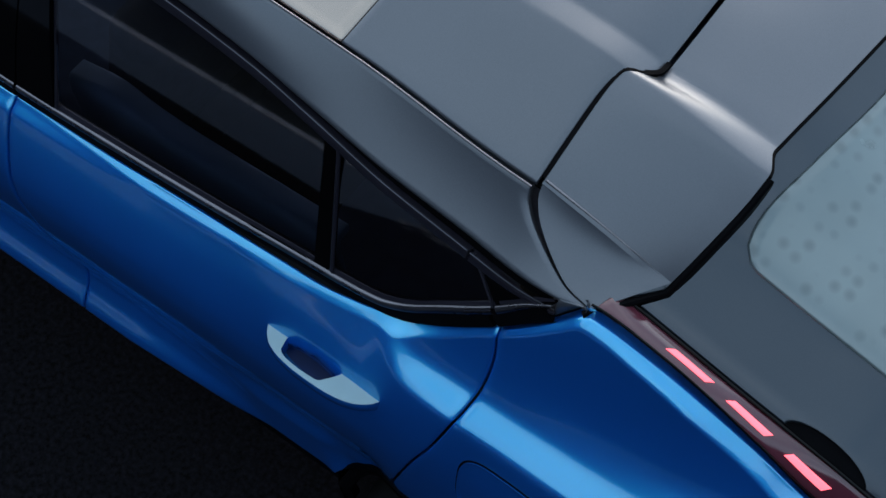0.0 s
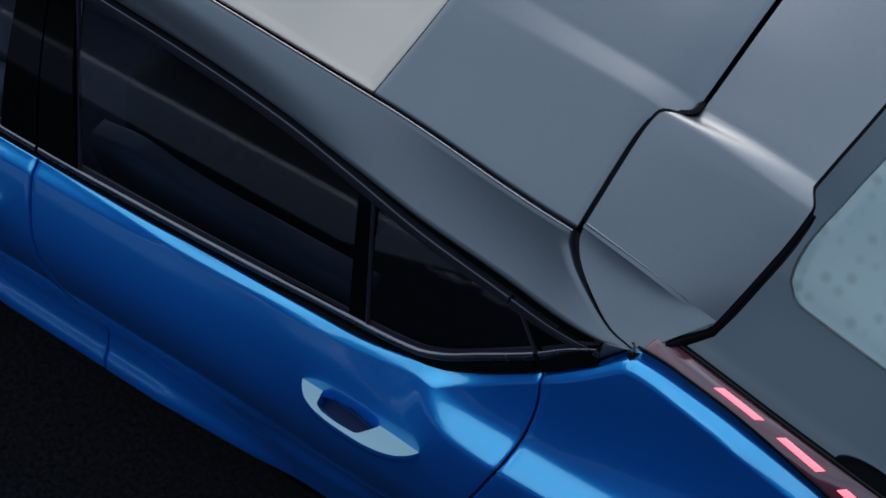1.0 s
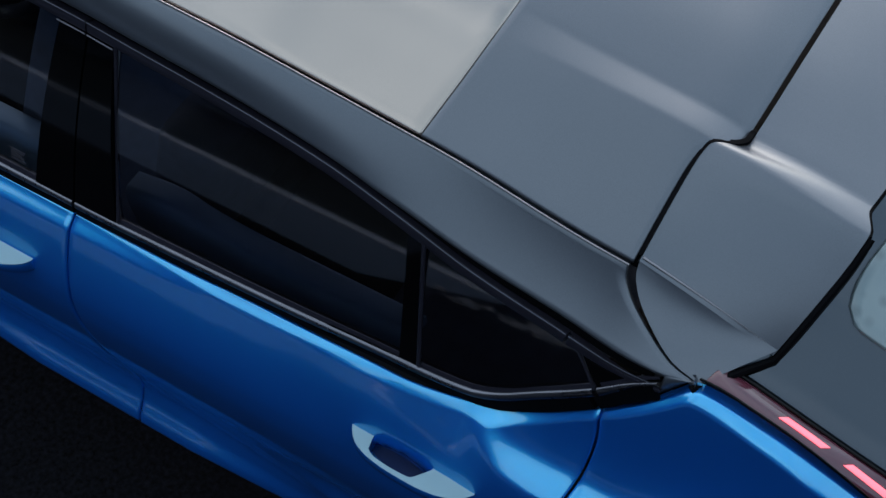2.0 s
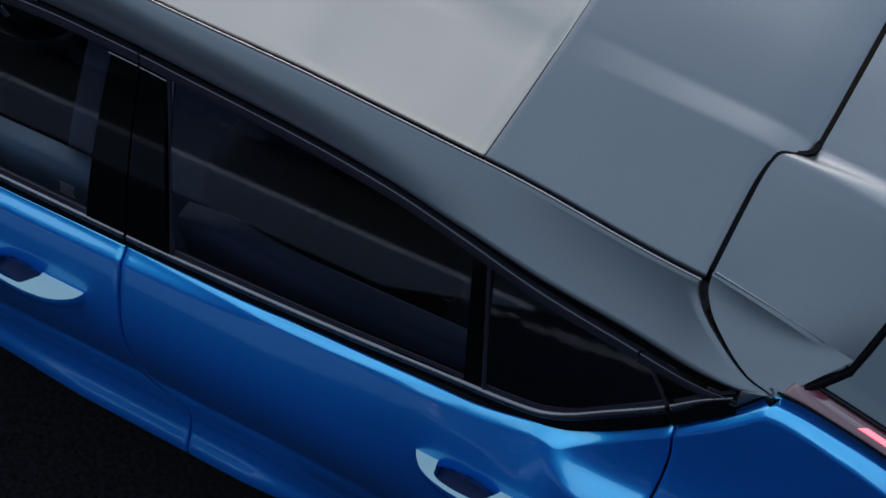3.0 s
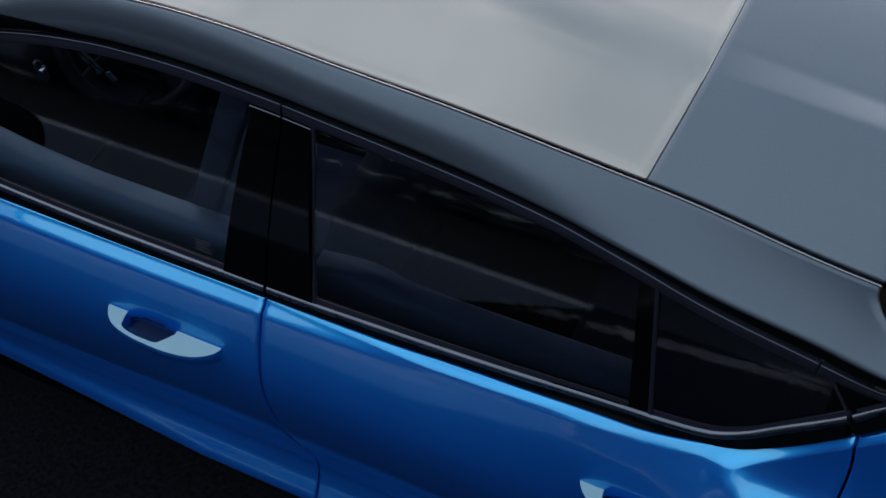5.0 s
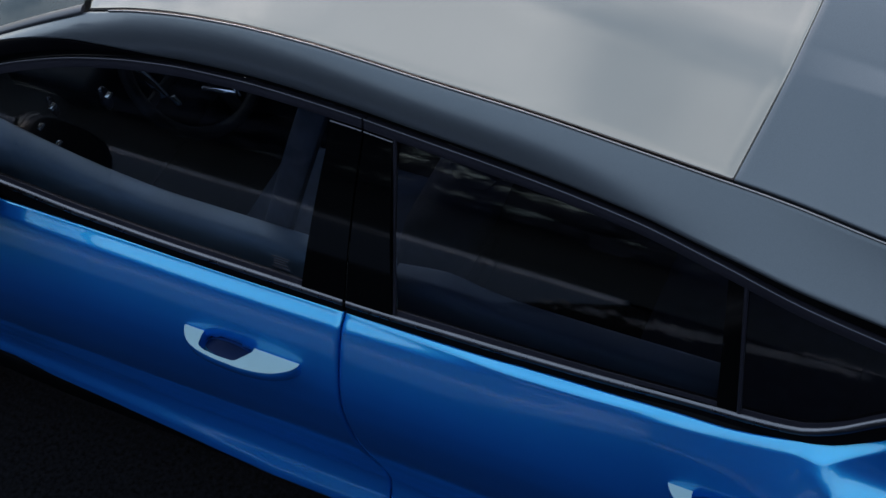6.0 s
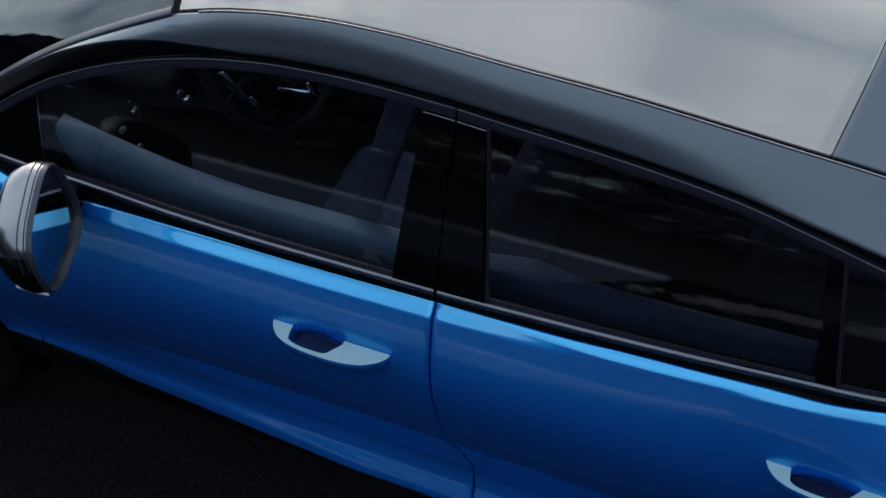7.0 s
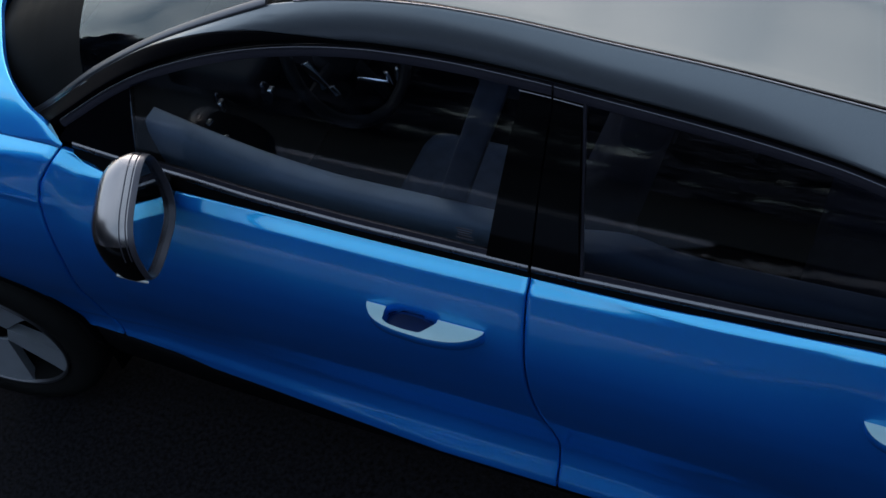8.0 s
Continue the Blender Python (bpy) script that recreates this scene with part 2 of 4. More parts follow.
def block(bm, x0, x1, y0, y1, z0, z1, bevel=0.0, turn=None, origin=(0, 0, 0)):
    made = bmesh.ops.create_cube(bm, size=1)["verts"]
    for v in made:
        v.co = Vector(((x0 + x1) / 2 + v.co.x * (x1 - x0), (y0 + y1) / 2 + v.co.y * (y1 - y0), (z0 + z1) / 2 + v.co.z * (z1 - z0)))
        if turn:
            v.co = Vector(origin) + turn @ (v.co - Vector(origin))
    if bevel:
        edges = list({e for v in made for e in v.link_edges})
        bmesh.ops.bevel(bm, geom=edges, offset=bevel, segments=3, affect="EDGES", profile=0.5)


# ---- ground ----
def ground_sheet():
    bm = bmesh.new()
    xs = [-3000, -300, -40, -12] + [-6 + 0.25 * i for i in range(49)] + [12, 40, 300, 3000]
    grid = [[bm.verts.new((x, y, GROUND + (0.004 * noise.noise((x * 0.9, y * 0.9, 0)) if abs(x) < 7 and abs(y) < 7 else 0))) for y in xs] for x in xs]
    for i in range(len(xs) - 1):
        for j in range(len(xs) - 1):
            bm.faces.new((grid[i][j], grid[i + 1][j], grid[i + 1][j + 1], grid[i][j + 1]))
    me = bpy.data.meshes.new("ground")
    bm.to_mesh(me)
    bm.free()
    me.materials.append(ASPHALT)
    return tagged(new("ground", me), label="dark coarse asphalt ground under the car", category="ground", kind="structure")


ground_sheet()


def kerb():
    bm = bmesh.new()
    for k in range(29):
        x = -30 + k
        block(bm, x + 0.004, x + 0.996, -6.85, -6.70, GROUND - 0.05, GROUND + 0.11, 0.012)
    me = bpy.data.meshes.new("kerb")
    bm.to_mesh(me)
    bm.free()
    me.materials.append(CONCRETE)
    return tagged(new("kerb", me), label="pale concrete kerb stones along the road", category="kerb", kind="structure")


# unseen paler strip, added to lighten the reflection in the side windows
def road():
    bm = bmesh.new()
    xs = [-61 + 4 * i for i in range(16)]
    ys = [-6.70, -5.7, -4.7, -3.7]
    grid = [[bm.verts.new((x, y, GROUND + 0.006)) for y in ys] for x in xs]
    for i in range(len(xs) - 1):
        for j in range(len(ys) - 1):
            bm.faces.new((grid[i][j], grid[i + 1][j], grid[i + 1][j + 1], grid[i][j + 1]))
    me = bpy.data.meshes.new("road")
    bm.to_mesh(me)
    bm.free()
    me.materials.append(ROAD)
    return tagged(new("road", me), label="unseen grey strip before the kerb, lightening the glass reflections", category="road", kind="structure")


def paving():
    bm = bmesh.new()
    xs = [-60 + 2 * i for i in range(61)]
    ys = [-6.85, -8, -10, -14, -20, -40]
    grid = [[bm.verts.new((x, y, GROUND + 0.09 + (0.03 * noise.noise((x * 0.5, y * 0.5, 3)) if y < -7 else 0))) for y in ys] for x in xs]
    for i in range(len(xs) - 1):
        for j in range(len(ys) - 1):
            bm.faces.new((grid[i][j], grid[i][j + 1], grid[i + 1][j + 1], grid[i + 1][j]))
    me = bpy.data.meshes.new("pavement")
    bm.to_mesh(me)
    bm.free()
    me.materials.append(PAVING)
    return tagged(new("pavement", me), label="dark paving beyond the kerb", category="pavement", kind="structure")


def far_woods():
    """An unseen ragged belt of many dark leaf clumps, added to shape reflections in paint and glass."""
    rng = random.Random(7)
    gaps = curve((-0.52, 0.0), (-0.38, 1.0), (-0.04, 1.0), (0.10, 0.0))
    verts, faces = [], []
    for k in range(80000):
        brush = k >= 56000          # fine level strips, low down, added to streak the glass reflections
        a = rng.uniform(-0.52, 0.10) if brush else rng.uniform(-1.75, 1.75)
        r = rng.uniform(30, 42)
        x, y = r * math.sin(a), -r * math.cos(a)
        top = 16.5 + 3.0 * curve((-1.0, 1.0), (0.9, 0.0))(a) + 3.8 * noise.noise((x * 0.09, y * 0.09, 1.0)) + 1.8 * noise.noise((x * 0.4, y * 0.4, 5.0))
        top *= curve((-1.6, 0.15), (-1.15, 1.0))(a)
        z = rng.uniform(0.7, 8.1) if brush else GROUND + top * rng.random() ** 0.7
        thin = gaps(a) if 0.8 < z < 8.0 else 0.0
        streak = min(1.0, max(0.0, (noise.noise((a * 1.3, z * 0.95, 2.0)) + 0.10) / 0.26))
        if rng.random() < (0.86 * streak if brush else 0.86 * thin):
            continue
        if brush:
            q = Euler((rng.uniform(-0.5, 0.5), rng.uniform(-0.12, 0.12), -a)).to_matrix() @ Matrix.Diagonal((rng.uniform(3.0, 7.0), 1, 1)) @ Matrix.Rotation(math.pi / 2, 3, "X")
            w = rng.uniform(0.06, 0.15)
        else:
            q = Euler((rng.uniform(0, 6.3), rng.uniform(0, 6.3), rng.uniform(0, 6.3))).to_matrix()
            w = rng.uniform(0.40, 0.95) * (1.0 - 0.30 * thin)
        b = len(verts)
        for u, v in ((-1, -0.5), (0.2, -0.8), (1, 0.3), (-0.2, 0.8)):
            verts.append(Vector((x, y, z)) + q @ Vector((u * w, v * w, 0)))
        faces.append((b, b + 1, b + 2, b + 3))
    ob = mesh_object("far_woods", verts, faces, LEAVES)
    return tagged(ob, label="unseen dark ragged leaf belt shaping the reflections", category="woods", kind="stuff")


def rubble():
    """Low heap of pale broken stones beside the end of the kerb."""
    rng = random.Random(11)
    bm = bmesh.new()
    for _ in range(700):
        u, w = rng.gauss(0, 0.5), rng.gauss(0, 0.28)
        x, y = 0.02 + 0.75 * u + 0.2 * w, -6.1 - 0.9 * u - 1.1 * w
        base = GROUND + (0.09 if y < -6.85 else 0.0)
        r = rng.uniform(0.010, 0.05)
        turn = Euler((rng.uniform(0, 6.3), rng.uniform(0, 6.3), rng.uniform(0, 6.3))).to_matrix()
        for v in bmesh.ops.create_icosphere(bm, subdivisions=1, radius=r)["verts"]:
            v.co *= rng.uniform(0.7, 1.2)
            v.co = turn @ Vector((v.co.x * 1.5, v.co.y, v.co.z * 0.6)) + Vector((x, y, base + 0.4 * r))
    me = bpy.data.meshes.new("rubble")
    bm.to_mesh(me)
    bm.free()
    me.materials.append(RUBBLE)
    return tagged(new("rubble", me), label="loose heap of pale broken stones by the kerb", category="stones", kind="stuff")


rubble()
kerb()
road()
paving()
far_woods()

# ---- the car: lines of the body ----
MID = 0.82          # middle plane of the car
B_FRONT, B_REAR = -2.62, 1.98
FRONT_AXLE, REAR_AXLE, ARCH, AXLE_Z, TYRE_R = -1.75, 1.135, 0.405, 0.225, 0.345

belt_z = curve((-2.62, 0.86), (-2.0, 0.97), (-1.5, 1.042), (-1.3, 1.056), (-1.2, 1.066), (-1.150, 1.070), (-1.12, 1.055), (-1.08, 1.034), (-1.0, 1.025), (-0.3, 1.018), (0.2, 1.024), (0.45, 1.036), (0.65, 1.052), (0.80, 1.055), (0.87, 1.062), (0.93, 1.085), (1.03, 1.154), (1.098, 1.214), (1.137, 1.254), (1.168, 1.283), (1.28, 1.255), (1.455, 1.168), (1.55, 1.11), (1.98, 0.93))
belt_y = curve((-2.62, 0.30), (-2.2, 0.10), (-1.6, 0.035), (-1.3, 0.020), (-1.13, 0.010), (-1.0, 0.001), (-0.9, 0.0), (0.7, 0.0), (0.85, 0.02), (1.03, 0.058), (1.098, 0.079), (1.165, 0.112), (1.3, 0.116), (1.55, 0.112), (1.98, 0.17))
chrome_z = curve((-1.10, 1.070), (-0.95, 1.060), (-0.85, 1.057), (-0.6, 1.043), (-0.33, 1.037), (0.0, 1.037), (0.25, 1.042), (0.47, 1.050), (0.66, 1.061), (0.76, 1.066), (0.83, 1.074), (0.88, 1.093), (0.937, 1.130), (1.024, 1.189), (1.08, 1.236), (1.12, 1.262))
rail_z = curve((-1.20, 1.090), (-1.09, 1.161), (-0.95, 1.246), (-0.84, 1.298), (-0.69, 1.350), (-0.557, 1.383), (-0.43, 1.404), (-0.31, 1.415), (-0.19, 1.418), (0.0, 1.411), (0.13, 1.401), (0.324, 1.386), (0.52, 1.366), (0.66, 1.339), (0.804, 1.309), (0.941, 1.289), (1.073, 1.271), (1.149, 1.275))
lean = curve((-1.2, 0.44), (0.1, 0.44), (0.324, 0.438), (0.52, 0.425), (0.66, 0.413), (0.80, 0.395), (0.94, 0.385), (1.07, 0.376), (1.2, 0.370))
seam_z = curve((-0.557, 1.434), (-0.43, 1.467), (-0.30, 1.486), (-0.19, 1.492), (-0.08, 1.489), (0.02, 1.481), (0.12, 1.471), (0.32, 1.455), (0.50, 1.433), (0.65, 1.414), (0.77, 1.402), (0.865, 1.391), (0.95, 1.382), (1.018, 1.374), (1.24, 1.290))
seam_y = curve((-0.557, 0.207), (0.0, 0.213), (0.65, 0.210), (1.018, 0.188), (1.24, 0.193))


def glass_y(x, z):
    return 0.017 + lean(x) * (z - 1.053)


def rail_y(x):
    return glass_y(x, rail_z(x))


# the flank: distance in from the widest line, from the sill up to the shoulder
flank_thin = curve((0.10, -0.02), (0.22, -0.06), (0.29, -0.098), (0.315, -0.103), (0.335, -0.097), (0.38, -0.067), (0.43, -0.051), (0.50, -0.060), (0.60, -0.080), (0.70, -0.093), (0.78, -0.0965), (0.84, -0.091), (0.88, -0.081), (0.92, -0.066), (0.96, -0.048), (1.00, -0.027), (1.012, -0.0205), (1.0185, -0.0165), (1.03, 0.001), (1.3, 0.10))
flank_rear = curve((0.10, -0.06), (0.20, -0.08), (0.30, -0.096), (0.45, -0.101), (0.60, -0.101), (0.75, -0.096), (0.85, -0.086), (0.93, -0.070), (0.975, -0.058), (0.987, -0.052), (0.995, -0.042), (1.020, -0.004), (1.03, 0.005), (1.05, 0.016), (1.08, 0.028), (1.12, 0.040), (1.16, 0.050), (1.22, 0.066), (1.26, 0.080), (1.30, 0.10))
flank_tail = curve((0.10, -0.06), (0.20, -0.08), (0.30, -0.098), (0.45, -0.108), (0.60, -0.110), (0.75, -0.106), (0.85, -0.098), (0.93, -0.083), (0.972, -0.068), (0.985, -0.060), (0.996, -0.044), (1.03, 0.004), (1.06, 0.038), (1.08, 0.052), (1.12, 0.066), (1.16, 0.074), (1.22, 0.083), (1.26, 0.088), (1.30, 0.10))
flare = curve((-2.62, 0.0), (-2.15, 0.025), (-1.75, 0.035), (-1.4, 0.02), (-1.1, 0.0))
nose = curve((-2.62, 0.40), (-2.45, 0.24), (-2.2, 0.09), (-1.95, 0.02), (-1.7, 0.0))
tail = curve((1.35, 0.0), (1.6, 0.02), (1.8, 0.08), (1.98, 0.20))
to_rear = curve((0.70, 0.0), (0.825, 0.0), (0.89, 0.42), (0.94, 0.84), (1.02, 1.0), (1.2, 1.0))
tuck = curve((0.2, 0.0), (0.42, 0.0), (0.72, 0.008), (0.86, 0.008))     # how far the shoulder stays upright below the belt
crease_z = curve((0.0, 0.975), (0.5, 0.985), (0.75, 1.012), (0.86, 1.032), (0.88, 1.028), (0.922, 1.006), (0.978, 0.994), (1.026, 0.987), (1.98, 0.985))
to_tail = curve((1.1, 0.0), (1.45, 1.0))


def flank_y(x, z):
    w = to_rear(x)
    near = min(1.0, max(0.0, (z - 0.78) / 0.24))
    near = near * near * (3 - 2 * near)
    y = (1 - w) * flank_thin(z - near * (max(0.0, belt_z(x) - 1.03) + tuck(x) if x < 1.03 else 0.15))
    y += (1 - w) * curve((0.30, 0.0), (0.58, 0.0), (0.72, 0.06), (0.87, 0.21), (1.1, 0.21))(x) * max(0.0, math.sqrt((z - 0.93) ** 2 + 0.0004) + z - 0.95) * 0.5
    if w > 0:
        zz = z + near * (0.987 - min(1.03, max(0.987, crease_z(x))))
        y += w * ((1 - to_tail(x)) * flank_rear(zz) + to_tail(x) * flank_tail(zz))
    low = min(1.0, max(0.0, (0.43 - z) / 0.10))
    y += 0.046 * low * curve((-1.32, 0.9), (-1.08, 0.8), (-0.30, 0.0))(x)
    fade = min(1.0, max(0.0, (0.56 - z) / 0.10))
    fade = fade * fade * (3 - 2 * fade) * curve((0.15, 0.0), (0.42, 0.55), (0.56, 1.0), (0.68, 1.0), (0.75, 0.55))(x) * (1 - w)
    y += fade * (-0.078 - y)
    y -= flare(x) * curve((0.2, 1.0), (0.6, 1.0), (0.9, 0.5), (1.02, 0.0))(z)
    y -= 0.004 * curve((-1.35, 1.0), (-1.2, 0.6), (-1.12, 0.0))(x) * math.exp(-(((z - 0.945) / 0.010) ** 2))
    return y + nose(x) + tail(x)


def sill_z(x):
    low = curve((-1.33, 0.358), (-1.20, 0.346), (-1.10, 0.332), (-0.98, 0.318))(x)
    for cx in (FRONT_AXLE, REAR_AXLE):
        if abs(x - cx) < ARCH:
            low = max(low, AXLE_Z + math.sqrt(ARCH**2 - (x - cx) ** 2))
    return low


b_cut = curve((0.2, 0.0), (0.44, 0.003), (0.7, -0.008), (0.9, -0.004), (1.03, 0.0))
r_cut = curve((0.25, 0.80), (0.393, 0.850), (0.60, 0.905), (0.80, 0.965), (0.888, 0.998), (0.983, 1.028), (1.03, 1.044), (1.10, 1.049), (1.19, 1.040))
f_cut = curve((0.25, -1.235), (0.366, -1.246), (0.46, -1.264), (0.576, -1.254), (0.80, -1.210), (0.94, -1.203), (0.99, -1.190), (1.033, -1.160), (1.095, -1.105))

car = new("car")
car.location = (0, MID, GROUND)
bpy.context.view_layer.update()
tagged(car, label="parked blue crossover car with grey metallic roof", category="car")
sided = []          # parts of the near side, mirrored to the far side below


def flank_panel(name, left, right, label, rows=None, cols=30):
    """A body panel between two upright cuts, each x as a function of z; its rows follow the shoulder crease."""
    gap = 0.0022
    split = 0.72

    def f(u, v):
        x0 = left(0.8) + u * (right(0.8) - left(0.8))
        for _ in range(3):
            top_z, low_z = belt_z(x0), sill_z(x0)
            fold = min(crease_z(x0), low_z + 0.9 * (top_z - low_z))
            z = low_z + (fold - low_z) * v / split if v < split else fold + (top_z - fold) * (v - split) / (1 - split)
            x0 = left(z) + gap + u * (right(z) - left(z) - 2 * gap)
        return (x0, belt_blend(x0, z) + dish(x0, z), z)

    low, high = rows or (44, 24)
    vs = [0.0, 0.003] + [split * i / low for i in range(1, low)] + [split - 0.002, split, split + 0.003] + [split + (1 - split) * i / high for i in range(1, high)] + [0.994, 1.0]
    return patch(name, f, nodes(cols, 0.004), vs, BLUE, car, label)


def belt_blend(x, z):
    """The flank, drawn in to the belt line at its top."""
    top = belt_z(x)
    y = flank_y(x, z)
    band = curve((0.2, 0.025), (0.5, 0.018), (0.7, 0.015), (0.95, 0.016), (1.18, 0.019))(x)
    s = min(1.0, max(0.0, (z - (top - band)) / band))
    s = s * s * (3 - 2 * s)
    return y + s * (belt_y(x) - flank_y(x, top))


DISHES = ((-0.250, 0.885), (0.748, 0.915))


def dish(x, z):
    """The finger hollow behind each door handle."""
    deep = 0.0
    for cx, cz in DISHES:
        r = math.hypot((x - cx) / 0.064, (z - cz + 0.018) / 0.028)
        if r < 1:
            deep += 0.050 * (1 - r**4)
    return deep


fender = flank_panel("front_fender", lambda z: B_FRONT, f_cut, "blue metallic front wing over the wheel", cols=70, rows=(110, 24))
front_door = flank_panel("front_door", f_cut, b_cut, "closed blue front door with pull handle", cols=120, rows=(90, 24))
rear_door = flank_panel("rear_door", b_cut, r_cut, "closed blue rear door with raised belt line", cols=130, rows=(110, 44))
quarter = flank_panel("rear_quarter_panel", r_cut, lambda z: B_REAR, "blue rear wing with swelling haunch", cols=80, rows=(70, 60))
sided += [fender, front_door, rear_door, quarter]


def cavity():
    """Black sheet just behind the outer panels; its colour stands in for the shade in the gaps."""
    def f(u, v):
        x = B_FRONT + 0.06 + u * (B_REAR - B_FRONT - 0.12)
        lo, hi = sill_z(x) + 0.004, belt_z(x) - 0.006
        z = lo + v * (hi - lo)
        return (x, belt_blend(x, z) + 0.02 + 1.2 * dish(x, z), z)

    return patch("body_cavity", f, [i / 90 for i in range(91)], [i / 14 for i in range(15)], SHELL, car, "black sheet behind the panels painting the shade in the gaps")


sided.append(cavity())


def rocker():
    def f(u, v):
        x = FRONT_AXLE + ARCH + 0.01 + u * (REAR_AXLE - FRONT_AXLE - 2 * ARCH - 0.02)
        y = curve((0, 0.25), (0.25, 0.02), (0.6, -0.055), (0.85, -0.072), (1, -0.070))(v)
        z = curve((0, 0.10), (0.25, 0.115), (0.6, 0.19), (0.85, 0.27), (1, 0.322))(v) + v * (sill_z(x) - 0.318)
        return (x, y, z)

    return patch("sill_cladding", f, nodes(30), nodes(10), RUBBER, car, "black plastic sill cladding below the doors")


sided.append(rocker())


# ---- side windows and their trim ----
def on_glass(x, z, proud=0.0):
    return (x, glass_y(x, z) - proud * 0.92, z + proud * 0.38)


def glass_up(p):
    return Vector((0, lean(p.x), 1)).normalized()


def frange(a, b, n):
    return [a + (b - a) * i / (n - 1) for i in range(n)]


GLASS_TOP = 0.034      # from the rail's lower edge down to the glass


BEND, TILT = 0.73, 0.413      # barrel of the side glass: turn for each metre of height, and its lean at 1.20


def pane_y(z):
    """The side glass: a cylinder along the car, upright low down and leaning in at the top."""
    a0, a1 = TILT + BEND * (1.053 - 1.20), TILT + BEND * (z - 1.20)
    return 0.020 + (math.log(math.cos(a0)) - math.log(math.cos(a1))) / BEND


def window(name, parent, left, right, mat, label, cols=24, rows=24):
    """A pane between two leaning edges, x as functions of z."""
    def f(u, v):
        x = left(1.2) + u * (right(1.2) - left(1.2))
        for _ in range(4):
            lo, hi = chrome_z(x) + 0.002, rail_z(x) - GLASS_TOP + 0.008
            z = lo + v * (hi - lo)
            x = left(z) + u * (right(z) - left(z))
        return (x, pane_y(z), z)

    ob = patch(name, f, [i / cols for i in range(cols + 1)], [i / rows for i in range(rows + 1)], mat, parent, label, depth=0.003, roll=0.0)
    ob.visible_shadow = False
    return ob


pillar_f = lambda z: -0.092 + (z - 1.048) * (0.066 / 0.327)
pillar_c = lambda z: 0.0 + (z - 1.037) * (0.036 / 0.34)
pillar_r = lambda z: 0.099 - (z - 1.048) * (0.008 / 0.32)
post_f = lambda z: 0.697 - (z - 1.076) * (0.019 / 0.232)
post_r = lambda z: 0.732 - (z - 1.078) * (0.027 / 0.229)
q_line = lambda z: 1.030 - (z - 1.189) * (0.067 / 0.091)
sail = lambda z: -0.93 + (z - 1.06) * 0.10

front_pane = window("window_glass", front_door, sail, lambda z: pillar_f(z) + 0.004, CLEAR, "lightly tinted front side window")
window("window_glass", rear_door, lambda z: pillar_r(z) + 0.008, lambda z: post_f(z) + 0.004, DARK, "dark tinted rear side window")
window("quarter_glass", rear_door, lambda z: post_r(z) - 0.004, lambda z: q_line(z) - 0.006, DARK, "dark tinted fixed quarter window")


def glass_mark():
    """Small etched maker's plate low on the front pane: a frame and plain bars."""
    marks = [(-0.158, -0.120, 1.064, 1.066), (-0.158, -0.120, 1.086, 1.088)] + [(-0.154, -0.124 - 0.006 * (k % 2), 1.070 + 0.005 * k, 1.0725 + 0.005 * k) for k in range(3)]
    for x0, x1, z0, z1 in marks:
        bm = bmesh.new()
        block(bm, x0, x1, -0.0003, 0.0003, z0, z1)
        for v in bm.verts:
            v.co.y += pane_y(v.co.z) - 0.0012
        part("etched_bar", bm, BEZEL, front_pane, "pale etched bar on the glass")


def cover(name, parent, left, right, mat, label, top_in=0.031, low_in=0.004, proud=0.002, barrel=False):
    def f(u, v):
        x = left(1.2) + u * (right(1.2) - left(1.2))
        for _ in range(4):
            lo, hi = chrome_z(x) + low_in, rail_z(x) - top_in
            z = lo + v * (hi - lo)
            x = left(z) + u * (right(z) - left(z))
        return (x, pane_y(z) - 0.009, z) if barrel else on_glass(x, z, proud)

    return patch(name, f, nodes(6, 0.03), nodes(12, 0.012), mat, parent, label, depth=0.012, roll=0.0)


cover("pillar_cover", front_door, pillar_f, lambda z: pillar_c(z) - 0.002, BLACK, "gloss black pillar cover", barrel=True)
cover("pillar_cover", rear_door, lambda z: pillar_c(z) + 0.002, pillar_r, BLACK, "gloss black pillar cover", barrel=True)
cover("window_post", rear_door, post_f, post_r, BLACK, "gloss black post between rear panes")
cover("mirror_sail", front_door, lambda z: -1.155 + (z - 1.06) * 0.9 if z < 1.2 else -1.03, sail, PILLAR, "black corner behind the mirror")


def corner_cover():
    def f(u, v):
        z0 = lambda x: chrome_z(x) + 0.004
        x = 1.034 + u * 0.076
        for _ in range(2):
            lo, hi = z0(x), rail_z(x) - 0.030
            hi = max(hi, lo + 0.002)
            z = lo + v * (hi - lo)
            x = q_line(z) + 0.003 + u * (1.112 - q_line(z))
        return on_glass(x, z, 0.0)

    return patch("window_corner", f, nodes(8, 0.02), nodes(6, 0.02), BLACK, quarter, "gloss black triangle closing the window line", depth=0.01, roll=0.001)


corner_cover()
glass_mark()

ROUND = [(math.cos(a), math.sin(a)) for a in frange(0, 2 * math.pi * 11 / 12, 12)]


def oval(w, h, lift=0.0):
    return [(w * c, lift + h * s) for c, s in ROUND]


def trim_line(name, parent, x0, x1, height, section, mat, label, proud=0.0, n=50, taper=0.0):
    line = [on_glass(x, height(x), proud) for x in frange(x0, x1, n)]
    return sweep(name, line, glass_up, section, mat, parent, label, taper=taper)


